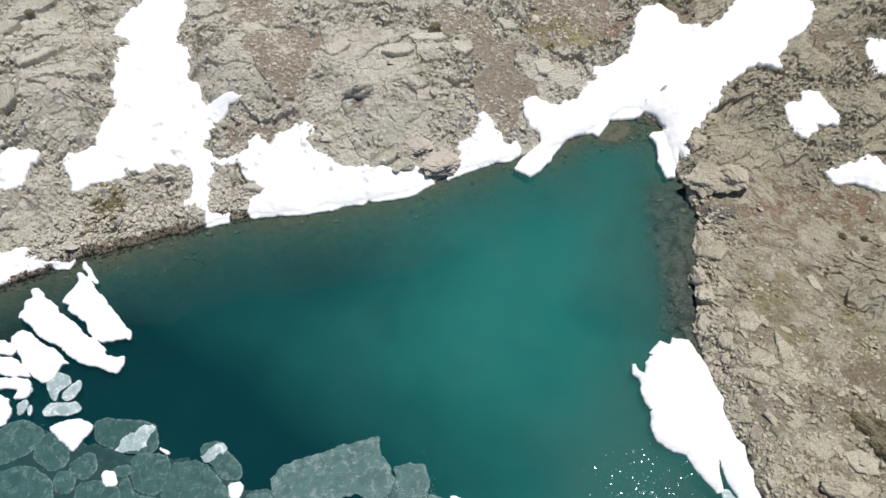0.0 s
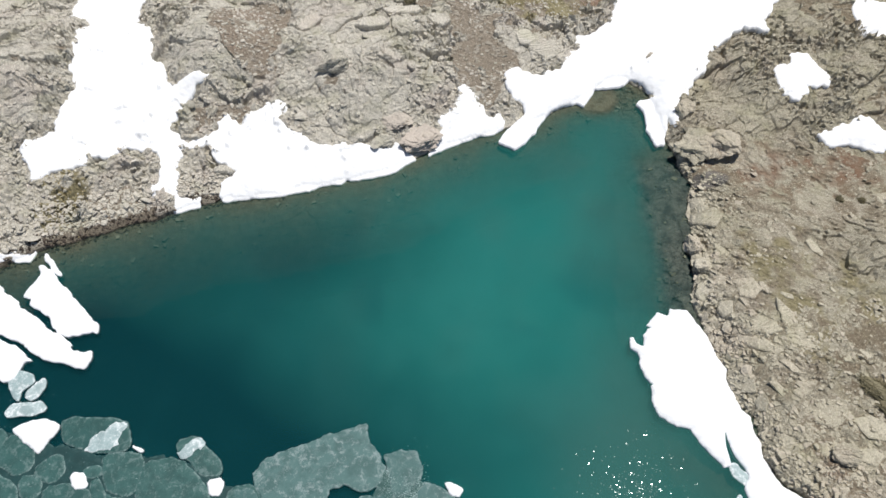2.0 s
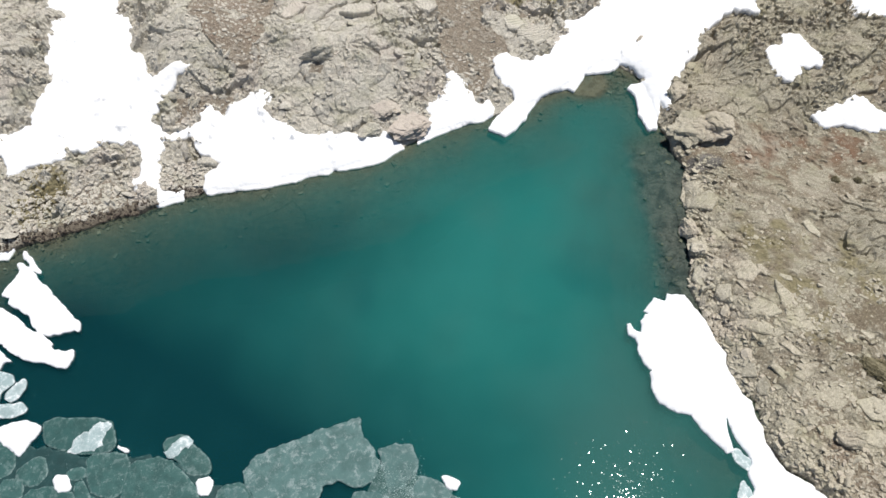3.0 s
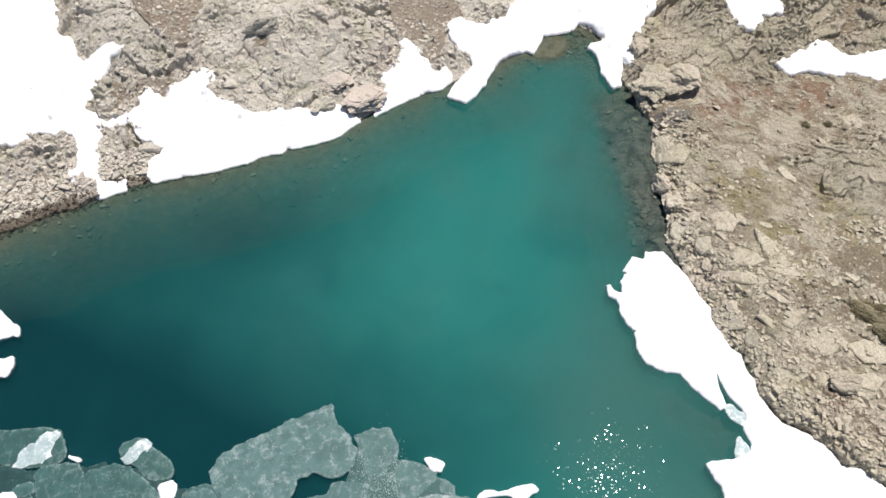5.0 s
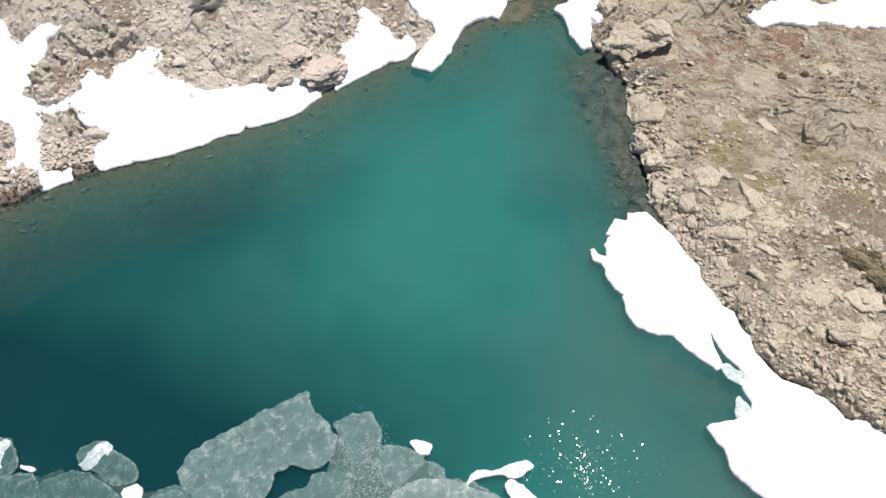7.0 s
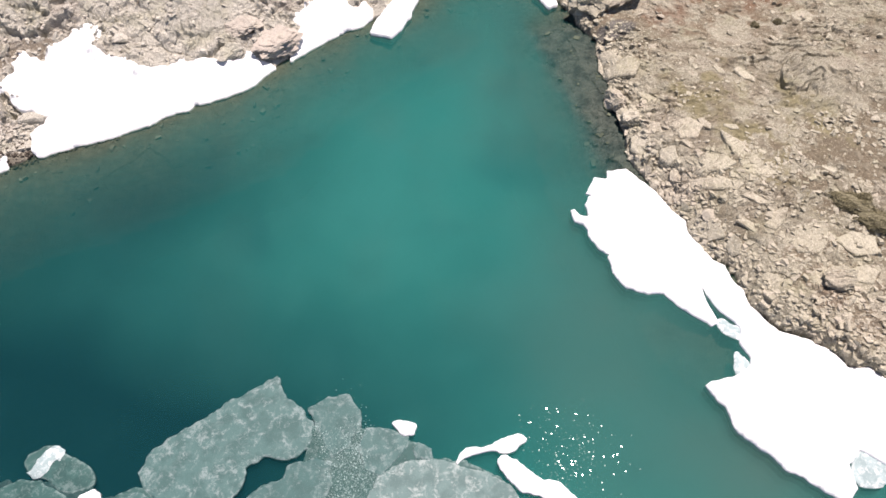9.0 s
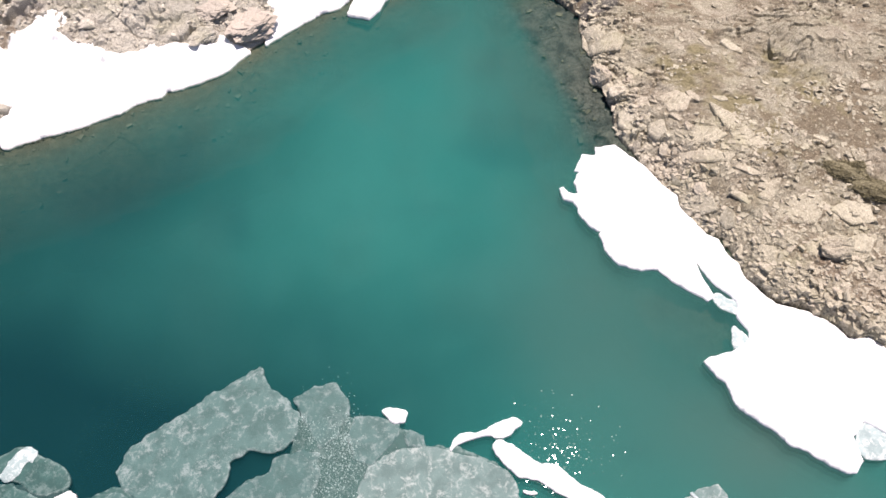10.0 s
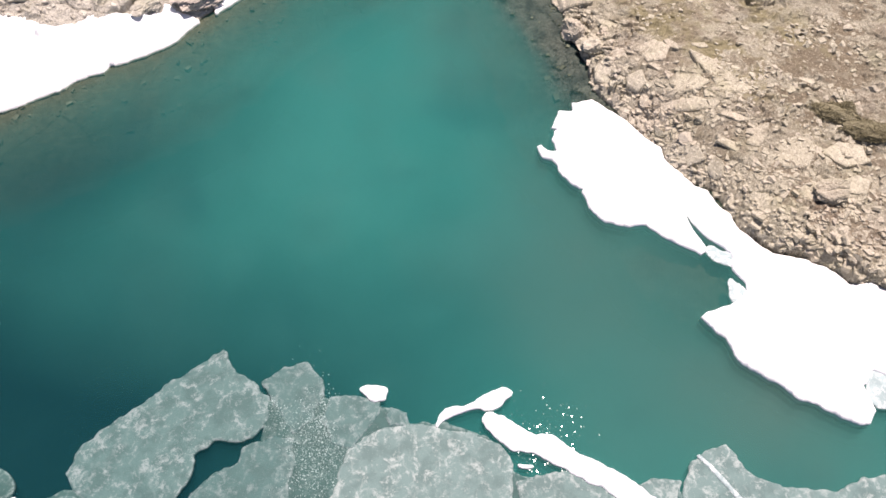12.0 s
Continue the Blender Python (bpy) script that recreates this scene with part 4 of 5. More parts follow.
for k, outline in enumerate(GREY_FLOES):
    if k in (0, 3):
        floe = ice(outline, "grey-green ice floe with a white crusted patch", 900 + 13 * k, "wet")
        cap = slab("white_crust", [CRUSTS[min(k, 1)]], SNOW_ICE, 0.10, 0.0, 0.38, 0.08, 0.3, 1700 + k, False, 0.03, 0.05)
        cap.parent = floe
        tagged(cap, "granular white ice crust")
    elif outline[0][0] < -17.9:
        ice(outline, "thin dark teal water-soaked ice floe", 900 + 13 * k, "wet")
    else:
        floe = ice(outline, "thin grey-green rotten ice floe with whitish granular patches", 900 + 13 * k, "rotten")
        if outline[0] == RIDGED:
            seam = slab("ice_ridge", [RIDGE], SNOW_ICE, 0.13, 0.0, 0.05, 0.07, 0.1, 1750, False, 0.01, 0.09)
            seam.parent = floe
            tagged(seam, "narrow white pressure ridge")

# smaller floes that fill the pack by the western shore
rng = np.random.default_rng(31)
for k in range(34):
    cx, cy = rng.uniform(-41, -20), rng.uniform(11.5, 18.5)
    if any(inside_by(np.array([cx]), np.array([cy]), o)[0] > -0.35 for o in GREY_FLOES + WHITE_FLOES) or cy > 20.5 + 0.14 * (-41 - cx) - 1:
        continue
    r = rng.uniform(0.3, 0.7)
    ring = [(round(float(cx + r * q * math.cos(a)), 2), round(float(cy + r * q * math.sin(a)), 2)) for a, q in zip(np.linspace(0, 5.4, 7), rng.uniform(0.7, 1.25, 7))]
    ice(ring, "small dark teal water-soaked ice floe", 1900 + k, "wet")

# ---- a film of young ice and crumbs between the floes ----
PACK = [(-6.2, 15.6), (-3.5, 14.9), (-0.3, 12.8), (0.9, 11.6), (4.2, 9.4), (4.6, 6.9), (8.0, 5.0), (12.0, 3.4), (11, 0), (-4, 4), (-12, 9), (-9.5, 12.6), (-6.8, 13.4)]
film = slab("young_ice", [PACK], WET_ICE, 0.03, -0.1, 0.25, 0.14, 0.1, 1300, False, 0.01)
tagged(film, "dark thin young ice gluing the floes together", "ice sheet")
WEST_PACK = [(-42, 20.6), (-38.5, 21.0), (-34.5, 19.2), (-31, 18.6), (-28.5, 18.2), (-26, 17.9), (-22, 17.2), (-19.4, 15.6), (-17, 14.2), (-16.5, 10.5), (-42, 10.5)]
film = slab("young_ice", [WEST_PACK], SLUSH, 0.012, -0.1, 0.35, 0.15, 0.1, 1310, False, 0.005, 0.008)
tagged(film, "nearly black-green film of slush between the floes", "ice sheet")


def box_crumbs(name, spots, material, squash, seed, tilt=0.16):
    """Many small angular pieces in one mesh; spots: x, y, z, size."""
    rng = np.random.default_rng(seed)
    n = len(spots)
    corner = np.array([(a, b, c) for c in (-1, 1) for b in (-1, 1) for a in (-1, 1)], float)
    shape = corner[None] * rng.uniform(0.55, 1.0, (n, 8, 3))
    shape[:, 4:, :2] *= rng.uniform(0.65, 0.98, (n, 1, 1))
    shape *= np.stack([rng.uniform(0.7, 1.3, n), rng.uniform(0.5, 1.0, n), squash * rng.uniform(0.6, 1.2, n)], 1)[:, None, :]
    turn = rng.uniform(0, 6.283, n)
    c, s = np.cos(turn)[:, None], np.sin(turn)[:, None]
    x, y = shape[..., 0] * c - shape[..., 1] * s, shape[..., 0] * s + shape[..., 1] * c
    z = shape[..., 2] + tilt * rng.normal(0, 1, (n, 1)) * x + tilt * rng.normal(0, 1, (n, 1)) * y * (squash > 0.2)
    co = np.stack([x, y, z if squash > 0.2 else shape[..., 2]], -1) * spots[:, None, 3:4] + spots[:, None, :3]
    face = np.array([(0, 2, 3, 1), (4, 5, 7, 6), (0, 1, 5, 4), (2, 6, 7, 3), (0, 4, 6, 2), (1, 3, 7, 5)])
    quads = (face[None] + 8 * np.arange(n)[:, None, None]).reshape(-1, 4)
    return sheet(name, co.reshape(-1, 3), quads, material, (), False)


def brash(seed):
    rng = np.random.default_rng(seed)
    spots = []
    for cx, cy, sx, sy, n in ((-4.6, 12.6, 0.9, 1.6, 2200), (-3.6, 13.6, 0.5, 1.0, 1300), (-5.6, 14.8, 0.3, 0.6, 220), (-4.0, 11.0, 1.2, 0.8, 1000), (-30, 17.5, 2.5, 1.2, 60), (-37, 22.5, 2.0, 1.5, 60), (-21, 15.5, 1.5, 1.2, 30)):
        size = 0.012 + 0.035 * rng.random(n) ** 3
        spots.append(np.stack([rng.normal(cx, sx, n), rng.normal(cy, sy, n), np.full(n, 0.05), size], 1))
    return box_crumbs("ice_crumbs", np.concatenate(spots), ICE_BITS, 0.5, seed)


tagged(brash(71), "glittering white crumbs of broken ice between floes", "ice crumbs", kind="stuff")


# ---- rocks ----
def joined(name, bm, material, parent=None, label=""):
    me = bpy.data.meshes.new(name)
    bm.to_mesh(me)
    bm.free()
    me.materials.append(material)
    ob = new(name, me)
    if parent:
        ob.parent = parent
    return tagged(ob, label)


def cut_rock(seed, cuts=14, flat=1.0, detail=2):
    """An angular boulder: a ball planed off on many sides, with rough faces."""
    rng = random.Random(seed)
    bm = bmesh.new()
    bmesh.ops.create_icosphere(bm, subdivisions=detail + 1, radius=1.0)
    for _ in range(cuts):
        n = Vector((rng.gauss(0, 1), rng.gauss(0, 1), rng.gauss(0, 1))).normalized()
        d = rng.uniform(0.5, 0.85) if detail > 1 else rng.uniform(0.22, 0.6)
        for v in bm.verts:
            over = v.co.dot(n) - d
            if over > 0:
                v.co -= n * over
    for v in bm.verts:
        k = 1 + 0.06 * noise.noise(v.co * 3 + Vector((seed, 0, 0)))
        v.co = Vector((v.co.x * k, v.co.y * k, v.co.z * k * flat))
    if detail > 2:
        # bulges, fine roughness and a few creases
        for v in bm.verts:
            p = v.co * 2.2 + Vector((seed * 5.3, 1, 2))
            k = 0.14 * noise.fractal(p, 0.9, 2.1, 5) - 0.10 * max(0.0, 1 - abs(noise.noise(p * 0.9 + Vector((7, 3, 1)))) * 9)
            v.co += v.co.normalized() * k
    for f in bm.faces:
        f.smooth = False
    return bm


def cut_slab(seed, sides, thick):
    """A broken plate of rock: a many-cornered outline with bevelled, uneven edges; half-extent 1."""
    rng = random.Random(seed)
    bm = bmesh.new()
    ring = []
    for k in range(sides):
        a = 2 * math.pi * (k + rng.uniform(-0.35, 0.35)) / sides
        r = rng.uniform(0.7, 1.15)
        ring.append((r * math.cos(a), r * math.sin(a)))
    ring = [q for (ax, ay), (bx, by) in zip(ring, ring[1:] + ring[:1]) for q in ((ax, ay), ((ax + bx) / 2 + rng.uniform(-0.12, 0.12), (ay + by) / 2 + rng.uniform(-0.12, 0.12)))]
    sides *= 2
    layers = []
    for scale, z in ((1.08, -1.0), (1.0, 0.35), (0.95, 0.75), (0.86, 1.0)):
        layers.append([bm.verts.new((x * scale, y * scale, z * thick)) for x, y in ring])
    for lo, hi in zip(layers, layers[1:]):
        for k in range(sides):
            bm.faces.new((lo[k], lo[(k + 1) % sides], hi[(k + 1) % sides], hi[k]))
    bm.faces.new(layers[-1])
    bm.faces.new(layers[0][::-1])
    bmesh.ops.triangulate(bm, faces=[f for f in bm.faces if len(f.verts) > 4])
    bmesh.ops.subdivide_edges(bm, edges=bm.edges[:], cuts=2, use_grid_fill=True)
    for v in bm.verts:
        n = noise.noise(v.co * 2.4 + Vector((seed * 3.1, 0, 0)))
        v.co += Vector((0.03 * n, 0.03 * noise.noise(v.co * 2.4 + Vector((0, seed, 9))), thick * 0.25 * n))
    for f in bm.faces:
        f.smooth = False
    return bm


def height_at(x, y):
    return float(ground_height(np.array([float(x)]), np.array([float(y)]))[0][0])


def place_slab(x, y, long, wide, thick, turn, lean, seed, label, sides=6):
    """A plate of bedrock with a random broken outline."""
    rng = random.Random(seed)
    c, s = math.cos(radians(turn)), math.sin(radians(turn))
    ring = []
    sides = min(sides, 5) if x > 20 else sides
    for k in range(sides):
        a, r = 2 * math.pi * (k + rng.uniform(-0.38, 0.38)) / sides, rng.uniform(0.75, 1.25)
        u, v = long / 2 * r * math.cos(a), wide / 2 * r * math.sin(a)
        ring.append((x + u * c - v * s, y + u * s + v * c))
    return lay_plate(ring, thick, turn, lean, seed, label)


def lay_plate(ring, thick, turn, lean, seed, label):
    """A plate of bedrock standing out of the soil: tilted top, and low steps where its layers crop out."""
    rng = random.Random(seed)
    x, y = sum(p[0] for p in ring) / len(ring), sum(p[1] for p in ring) / len(ring)
    proud = thick * (0.55 if x > 20 else 0.8)
    strike = radians(turn) + rng.uniform(-0.5, 0.5)
    tilt = radians(lean) * 0.5
    pitch_of = rng.uniform(0.35, 0.6)

    def tops(px, py):
        across = (px - x) * math.cos(strike) + (py - y) * math.sin(strike)
        layer = across / pitch_of + 1.6 * cloud(px, py, 1.7, 3, seed)
        saw = layer - np.floor(layer)
        return np.clip(tilt * across, -0.4 * thick, 0.4 * thick) + 0.22 * thick * (np.minimum(saw, (1 - saw) * 7) - 0.5) + 0.02 * cloud(px, py, 0.5, 3, seed + 4)

    ob = slab("flat_rock", [ring], BEDDED if x > 20 else PALE_STONE, proud, -0.35, 0.05, 0.08, 0.02, seed, True, 0.03, proud * 0.6, 0.0, tops, False)
    return tagged(ob, label, "rock", "flat rocks bedded in the ground")


SLABS = [(24.6, 37.5, 2.6, 3.4, 0.45, -10, 6, 7),
         (12.0, 61.0, 4.4, 3.2, 0.5, -50, 9, 6),
         (14.0, 60.0, 3.4, 2.2, 0.5, -35, 8, 6),
         (10.2, 62.6, 2.6, 2.4, 0.5, -60, 8, 6),
         (-22.2, 46.2, 2.4, 1.2, 0.4, -10, 6, 6),
         (-47.5, 61.0, 5.0, 2.6, 0.6, 20, 10, 6),
         (-50.2, 55.1, 5.0, 3.4, 0.5, -15, 9, 7),
         (-43.0, 56.0, 3.6, 2.0, 0.5, 10, 10, 6),
         (-54.4, 67.9, 5.0, 2.6, 0.6, 25, 10, 6),
         (-3.5, 66.5, 4.6, 2.0, 0.6, 10, 9, 6),
         (0.5, 65.0, 3.4, 2.2, 0.6, -5, 9, 6),
         (-7.0, 63.0, 4.2, 2.4, 0.5, 12, 9, 6),
         (-14.0, 63.8, 4.6, 3.0, 0.5, -5, 8, 6),
         (6.0, 69.5, 2.6, 1.6, 0.5, -40, 9, 6)]
for k, (x, y, long, wide, thick, turn, lean, sides) in enumerate(SLABS):
    place_slab(x, y, long, wide, thick, turn, lean, 40 + k, "flat tan broken rock bedded in brown soil", sides)

PLATES = [
    [(27.8, 27.8), (28.6, 26.4), (29.1, 24.5), (29.8, 22.6), (28.7, 22.7), (27.6, 23.7), (27.7, 25), (27.6, 26.7)],
    [(24.1, 25), (25.7, 24.1), (27.1, 22.9), (26.5, 22.6), (25.2, 23.3), (24.1, 24.2)],
    [(24.8, 25.7), (26, 26.4), (27.1, 25.6), (27.4, 24.6), (26.5, 24.4), (25.4, 24.9)],
    [(22.5, 30.7), (23.9, 31.5), (24.6, 30.7), (24.2, 29.2), (23.3, 28.2), (22.4, 28.3), (21.9, 29.6)],
    [(25.2, 30.1), (26.6, 30.2), (27, 28.7), (26.1, 27.9), (25.1, 28.4)],
    [(27.8, 17.7), (28.6, 18.6), (29.9, 19), (30.6, 17.8), (30.3, 17), (29.2, 16.4), (27.9, 16.9)],
    [(26.8, 19.5), (28, 20.2), (29, 20.2), (28.4, 19.5), (27.3, 18.9)],
    [(23.2, 21.8), (23.9, 21.9), (24.5, 20.9), (24.4, 19.9), (23.6, 20.2), (23.1, 21.2)],
    [(23.9, 40.1), (24.8, 39.9), (24.9, 38.2), (24.2, 37.1), (23.5, 37.2), (23.2, 38.5)],
    [(24.2, 19.4), (24.9, 19.9), (25.1, 19.1), (24.8, 18.4), (24.3, 18.6)],
    [(30.7, 17), (32.1, 17.3), (33.4, 16.4), (33, 15.2), (31.5, 15.5)],
    [(41.2, 39), (42.4, 38.9), (42.6, 37.4), (41.5, 37), (41, 38)],
    [(23.5, 28.4), (24.5, 28.1), (24.3, 26.9), (23.6, 26.8), (23.2, 27.6)],
    [(24.8, 16.1), (25.5, 16.5), (26.1, 15.9), (25.7, 15.1), (25, 15.3)],
    [(27.7, 15.3), (28.8, 15.6), (29.2, 14.9), (28.5, 14.2), (27.6, 14.5)],
    [(30.6, 14.7), (31.8, 14.8), (32.4, 14.1), (31.4, 13.4), (30.4, 13.9)],
]
for k, ring in enumerate(PLATES):
    lay_plate(ring, 0.3, -50 + 37 * k % 60, (-5, 4, 6)[k % 3], 340 + k, "pale tan flat rock slab bedded in brown soil")


def flakes(n, seed):
    """Smaller broken plates strewn over the flat ground east of the lake."""
    rng = random.Random(seed)
    while n:
        x, y = rng.uniform(23, 41), rng.uniform(9, 47)
        d = float(-lake_depth_line(np.array([x]), np.array([y]))[0])
        if d < 0.6 or d > 12 or y > 34:
            continue
        long = rng.uniform(0.7, 2.4)
        ob = joined("flat_rock", cut_slab(300 + n, rng.choice((4, 5, 5, 6)), rng.uniform(0.06, 0.12)), BEDDED)
        lean = rng.uniform(-7, 7)
        ob.matrix_world = pose(x, y, height_at(x, y) - 0.01, lean, lean * 0.6, -48 + rng.gauss(0, 14)) @ Matrix.Diagonal((long / 2, long * rng.uniform(0.28, 0.5) / 2, 1, 1))
        tagged(ob, "small flat tan rock bedded in brown soil", "rock", "flat rocks bedded in the ground")
        n -= 1


flakes(24, 12)


def big_boulder(x, y, sx, sy, sz, turn, seed, label, sink=0.35):
    ob = joined("boulder", cut_rock(seed, 20, 1.0, 4), PINK_STONE if "pink" in label else PALE_STONE if "pale" in label else STONE)
    ob.matrix_world = pose(x, y, max(height_at(x, y), 0) + sz * (0.5 - sink), 0, 0, turn) @ Matrix.Diagonal((sx / 1.5, sy / 1.5, sz / 1.5, 1))
    return tagged(ob, label, "boulder", "large boulders round the lake")


big_boulder(-2.2, 49.3, 4.4, 3.8, 1.5, 20, 3, "rounded pinkish boulder at the water's edge beside snow")
big_boulder(-6.1, 48.6, 2.2, 1.5, 1.2, 5, 4, "smooth grey boulder resting against the snow")
big_boulder(-4.4, 50.9, 3.2, 2.2, 1.1, -20, 5, "pinkish angular boulder above the shore snow")
big_boulder(25.9, 45.5, 4.6, 4.2, 2.3, 10, 6, "big pale rounded rock on the promontory")
big_boulder(28.0, 45.5, 3.8, 3.2, 1.9, -30, 7, "pale rock overhanging a dark hollow on the promontory")
big_boulder(25.2, 45.9, 2.1, 2.2, 1.3, 0, 8, "pale rounded rock standing at the inlet")
big_boulder(25.6, 50.5, 2.4, 2.6, 1.8, 40, 9, "grey rock on the edge of the snowfield")
big_boulder(29.6, 14.5, 2.3, 1.5, 1.3, -15, 10, "dark grey boulder among broken slabs")
big_boulder(-10.5, 56.2, 3.6, 1.6, 1.8, 8, 11, "jutting block over a dark slit in the knoll")
big_boulder(23.6, 58.9, 1.5, 0.9, 0.9, 25, 12, "dark rock poking out of the snowfield", 0.0)
big_boulder(23.0, 34.6, 1.8, 2.0, 1.6, 0, 13, "angular shore block over a dark hollow")
big_boulder(23.2, 32.2, 1.6, 1.6, 1.4, 0, 14, "angular shore block at the waterline")

KINDS = [cut_rock(60 + k, 9, (0.8, 0.55, 0.7, 0.45)[k % 4], 1) for k in range(8)]
ROCKS = []
for bm in KINDS:
    me = bpy.data.meshes.new("rock")
    bm.to_mesh(me)
    bm.free()
    me.materials.append(STONE)
    ROCKS.append(me)
rng = np.random.default_rng(8)


def on_snow(x, y):
    return np.max([under_snow(x, y), inside_by(x, y, RAFT_NORTH), inside_by(x, y, RAFT)], 0) > 0.2


def scatter(n, box, power, small, large, near_shore):
    """Random dry spots with sizes; near_shore: metres from the water within which they lie (0: anywhere)."""
    x, y = rng.uniform(box[0], box[1], n * 6), rng.uniform(box[2], box[3], n * 6)
    d = -lake_depth_line(x, y)
    ok = (d > 0.05) & ~on_snow(x, y)
    ok &= (x > -20) | (d > 0.9)
    if near_shore:
        ok &= d < near_shore
    else:
        ok &= rng.random(len(x)) < np.clip(0.55 + 0.9 * cloud(x, y, 4.0, 3, 123), 0.05, 1)
    x, y = x[ok][:n], y[ok][:n]
    size = small + (large - small) * rng.random(len(x)) ** power
    return np.stack([x, y, ground_height(x, y)[0], size], 1)


loose = np.concatenate([scatter(80, (21, 34, 5, 46), 2.0, 0.2, 0.7, 1.6), scatter(60, (-48, -20, 34, 46), 2.0, 0.25, 0.7, 2.5), scatter(75, (22, 48, 6, 50), 3.0, 0.18, 0.6, 0), scatter(55, (-60, 30, 44, 80), 2.5, 0.3, 0.9, 0)])
for k, (x, y, z, size) in enumerate(loose):
    ob = new("rock", ROCKS[k % 8])
    ob.matrix_world = pose(x, y, z + 0.12 * size, rng.uniform(-20, 20), rng.uniform(-20, 20), rng.uniform(0, 360)) @ Matrix.Diagonal((size * rng.uniform(0.9, 1.4), size, size * rng.uniform(0.7, 1.1), 1))
    tagged(ob, "loose angular grey-beige rock lying on the ground", "rock", "loose rocks round the lake")

scree = np.concatenate([scatter(7000, (22, 50, 5, 60), 4.0, 0.025, 0.16, 0), scatter(1500, (26, 48, 36, 48), 3.0, 0.03, 0.16, 0), scatter(13000, (-62, 24, 40, 84), 3.0, 0.05, 0.28, 0), scatter(900, (20, 34, 5, 46), 2.0, 0.06, 0.3, 2.0), scatter(2500, (-50, -20, 33, 46), 2.0, 0.07, 0.3, 4.0)])
tagged(box_crumbs("scree", scree, PALE_STONE, 0.3, 77), "small angular stones scattered over soil and rock", "scree", kind="stuff")

shards = np.concatenate([scatter(3600, (22, 40, 5, 27), 2.6, 0.06, 0.36, 0), scatter(1500, (22, 46, 26, 62), 2.6, 0.06, 0.32, 0), scatter(5000, (-62, 24, 42, 84), 2.6, 0.09, 0.42, 0), scatter(900, (-50, -20, 33, 50), 2.2, 0.07, 0.32, 0), scatter(800, (21, 34, 5, 47), 2.0, 0.10, 0.45, 1.6)])
# few of them lie on the soil or on the smooth outcrops
bare = 1 - np.clip(soil_share(shards[:, 0], shards[:, 1], 0) + sum(mound(shards[:, 0], shards[:, 1], *b) for b in BOSSES), 0, 0.92)
shards = shards[rng.random(len(shards)) < bare]
shards[:, 2] -= 0.15 * shards[:, 3]
tagged(box_crumbs("broken_rock", shards, SHARD_STONE, 0.42, 81, 0.3), "angular grey-beige shards split from the bedrock", "rock shards", kind="stuff")


def wet_rubble(n, seed):
    """Dark wet stones along the foot of the western bank."""
    gen = np.random.default_rng(seed)
    x, y = gen.uniform(-52, -16, n * 8), gen.uniform(32, 48, n * 8)
    d = -lake_depth_line(x, y)
    ok = (d > -0.5) & (d < 1.0 + 0.5 * cloud(x, y, 3.0, 2, 211)) & ~on_snow(x, y)
    x, y = x[ok][:n], y[ok][:n]
    size = 0.04 + 0.17 * gen.random(len(x)) ** 2.5
    return np.stack([x, y, ground_height(x, y)[0] + 0.1 * size, size], 1)


tagged(box_crumbs("wet_rubble", wet_rubble(3000, 15), WET_STONE, 0.5, 79), "dark brown wet rubble along the waterline", "rubble", kind="stuff")


def drowned_stones(n, box, far, seed):
    """Stones on the lake bed that show through the shallows."""
    gen = np.random.default_rng(seed)
    x, y = gen.uniform(box[0], box[1], n * 8), gen.uniform(box[2], box[3], n * 8)
    d = lake_depth_line(x, y)
    ok = (d > 0.3) & (d < far) & (gen.random(len(x)) < np.exp(-d / far * 1.5))
    x, y = x[ok][:n], y[ok][:n]
    size = 0.07 + 0.26 * gen.random(len(x)) ** 3
    z = np.minimum(ground_height(x, y)[0] + 0.2 * size, -0.03 - 0.6 * size)
    return np.stack([x, y, z, size], 1)


sunk = np.concatenate([drowned_stones(330, (-47, 12, 32, 54), 6.5, 5), drowned_stones(60, (18, 24, 28, 46), 4.5, 6), drowned_stones(60, (13, 23, 49, 57), 5.0, 7)])
tagged(box_crumbs("drowned_stones", sunk, SUNK_STONE, 0.5, 78), "olive-brown stones on the lake bed under shallow water", "stones", kind="stuff")


# ---- plants ----
def leaf_mesh(name, spots, size, material, seed, upright=0.3, parent=None):
    """Small leaf triangles at the given places."""
    rng = np.random.default_rng(seed)
    n = len(spots)
    a = rng.normal(0, 1, (n, 3))
    a[:, 2] = np.abs(a[:, 2]) * upright * 3
    a /= np.linalg.norm(a, axis=1, keepdims=True)
    b = np.cross(a, rng.normal(0, 1, (n, 3)))
    b /= np.linalg.norm(b, axis=1, keepdims=True)
    s = size * rng.uniform(0.6, 1.4, (n, 1))
    co = np.stack([spots - b * s * 0.35, spots + b * s * 0.35, spots + a * s], 1).reshape(-1, 3)
    ob = sheet(name, co, np.arange(3 * n).reshape(-1, 3), material, (), False)
    if parent:
        ob.parent = parent
    return ob


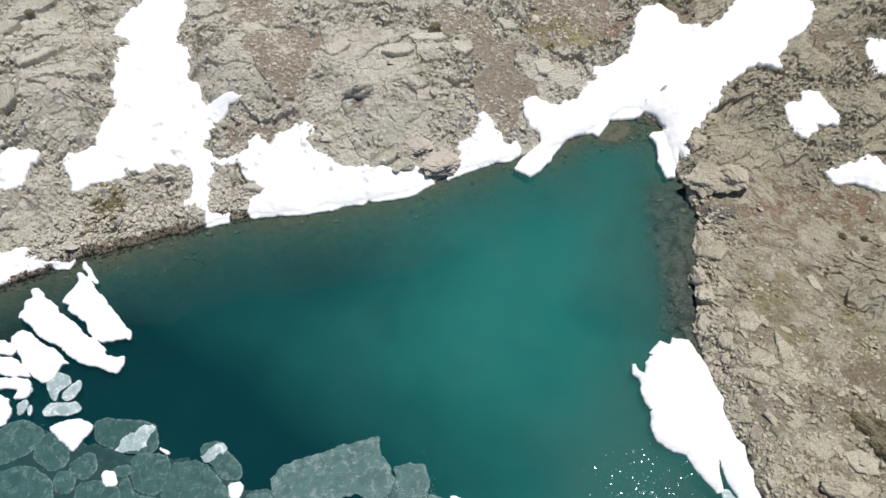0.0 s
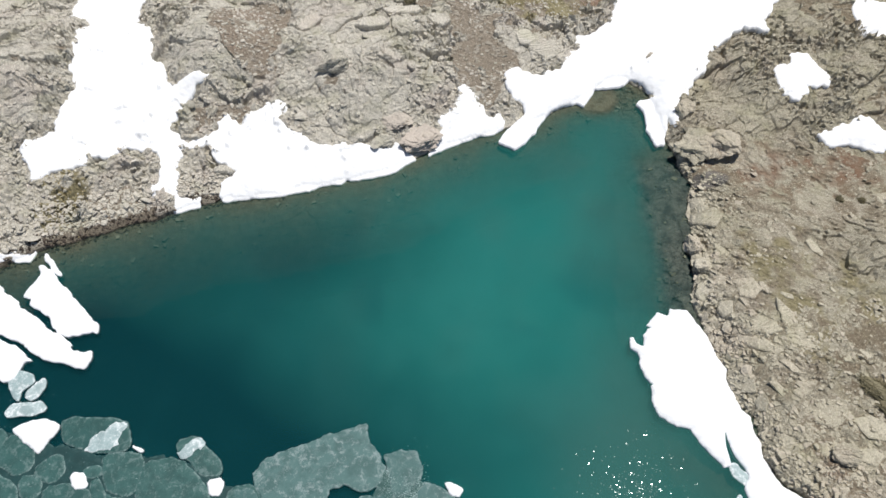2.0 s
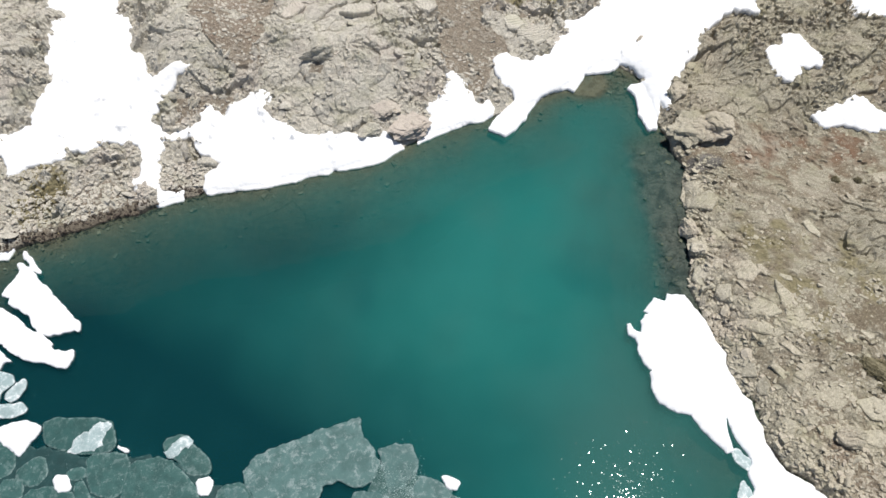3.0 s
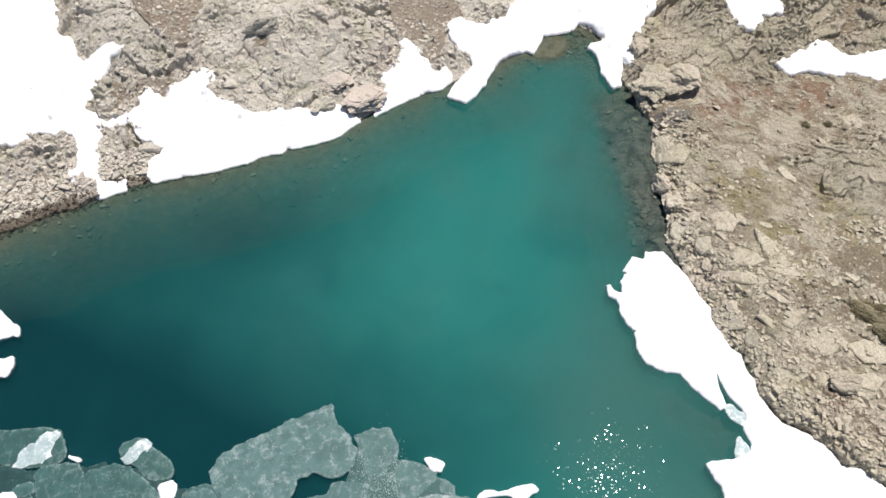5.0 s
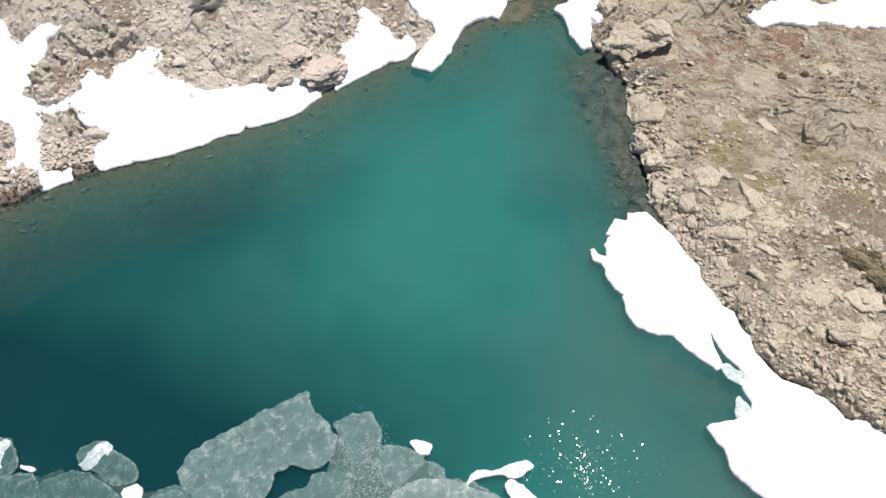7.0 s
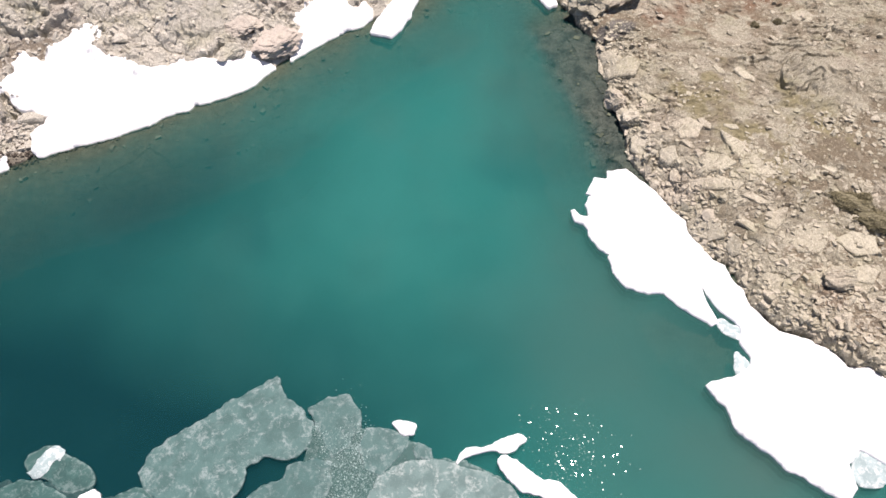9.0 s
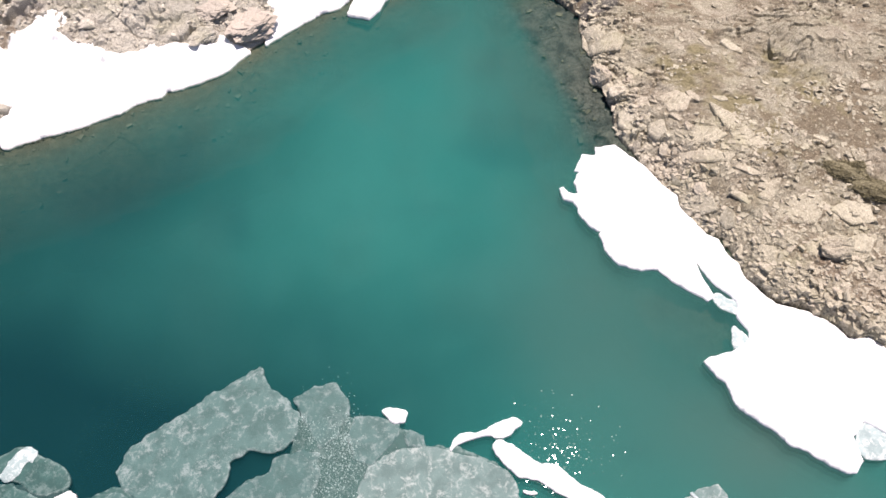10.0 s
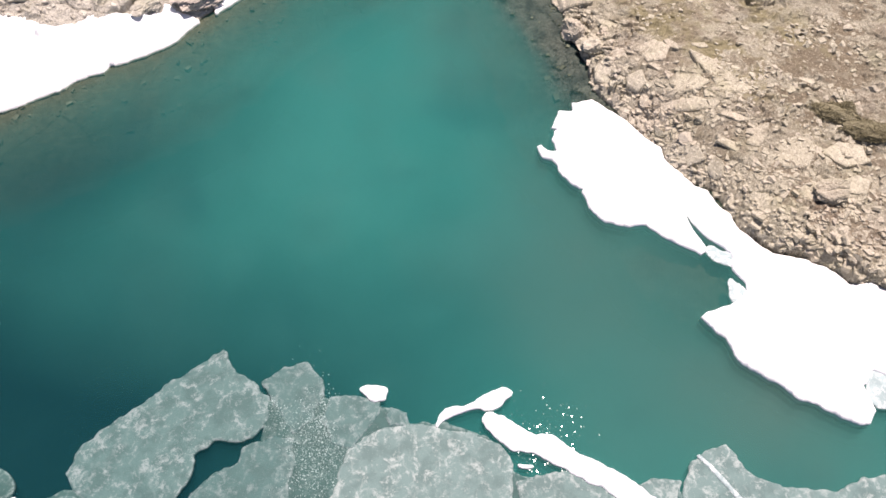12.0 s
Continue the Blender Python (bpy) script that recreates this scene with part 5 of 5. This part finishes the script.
def shrub(x, y, long, wide, high, turn, leaves, label, seed):
    rng = np.random.default_rng(seed)
    top = tagged(new("low_shrub"), label, "shrub", "low shrubs on the slope")
    z = height_at(x, y)
    stems = bmesh.new()
    for _ in range(9):
        a, r = rng.uniform(0, 6.283), rng.uniform(0.3, 0.9)
        tip = Vector((long / 2 * r * math.cos(a), wide / 2 * r * math.sin(a), high * (1 - 0.5 * r)))
        m = Matrix.Translation(tip / 2) @ tip.to_track_quat("Z", "Y").to_matrix().to_4x4()
        bmesh.ops.create_cone(stems, cap_ends=True, segments=5, radius1=0.04, radius2=0.015, depth=tip.length, matrix=m)
    joined("branches", stems, STONE, top)
    mass = bmesh.new()
    bmesh.ops.create_icosphere(mass, subdivisions=4, radius=1.0)
    for p in mass.verts:
        k = 0.86 + 0.16 * noise.fractal(p.co * 2.2 + Vector((seed, 0, 0)), 0.8, 2.1, 4)
        p.co = Vector((p.co.x * k * long / 2, p.co.y * k * wide / 2, abs(p.co.z) * k * high - (0.15 if p.co.z < 0 else 0)))
    joined("twig_mass", mass, TWIGS, top, "dense dull olive-brown cushion of twigs")
    leaves *= 2
    v = rng.normal(0, 1, (leaves, 3))
    v /= np.linalg.norm(v, axis=1, keepdims=True)
    v *= rng.uniform(0.6, 1.0, (leaves, 1)) * (1 + 0.28 * cloud(v[:, 0] * 2 + seed, v[:, 1] * 2, 0.7, 3, seed))[:, None]
    v[:, 2] = np.abs(v[:, 2])
    leaf_mesh("foliage", v * (long / 2, wide / 2, high), 0.07, LEAF, seed, 0.4, top)
    top.matrix_world = pose(x, y, z - 0.02, 0, 0, turn)


shrub(33.3, 19.2, 3.6, 1.7, 0.6, -40, 5200, "dense dark olive juniper cushion along a rock ledge", 5)
shrub(34.4, 17.3, 3.8, 1.9, 0.6, -35, 4400, "dense dark olive juniper cushion along a rock ledge", 6)
shrub(34.3, 19.2, 1.2, 0.9, 0.5, 0, 1200, "small green juniper tuft above a rock ledge", 7)
for k, (x, y, size) in enumerate(((-52.0, 70.6, 1.3), (-2.7, 69.0, 1.6), (-9.8, 68.5, 1.0), (37.8, 38.7, 0.9), (39.7, 38.3, 0.8))):
    shrub(x, y, size, size * 0.8, 0.4, 30 * k, 900, "small dark brown-green cushion shrub on bare ground", 20 + k)

spots = []
for cx, cy, sx, sy, n in ((-37.5, 43.5, 1.3, 2.4, 900), (13, 69, 3.2, 2.6, 4000)):
    x, y = rng.normal(cx, sx, n), rng.normal(cy, sy, n)
    keep = (cloud(x, y, 1.4, 3, 55) > -0.1) & (lake_depth_line(x, y) < -0.3)
    spots.append(np.stack([x[keep], y[keep], ground_height(x[keep], y[keep])[0]], 1))
tagged(leaf_mesh("dry_grass", np.concatenate(spots), 0.16, GRASS, 66, 0.8), "short yellow-green mountain grass on thin soil", "grass", kind="stuff")
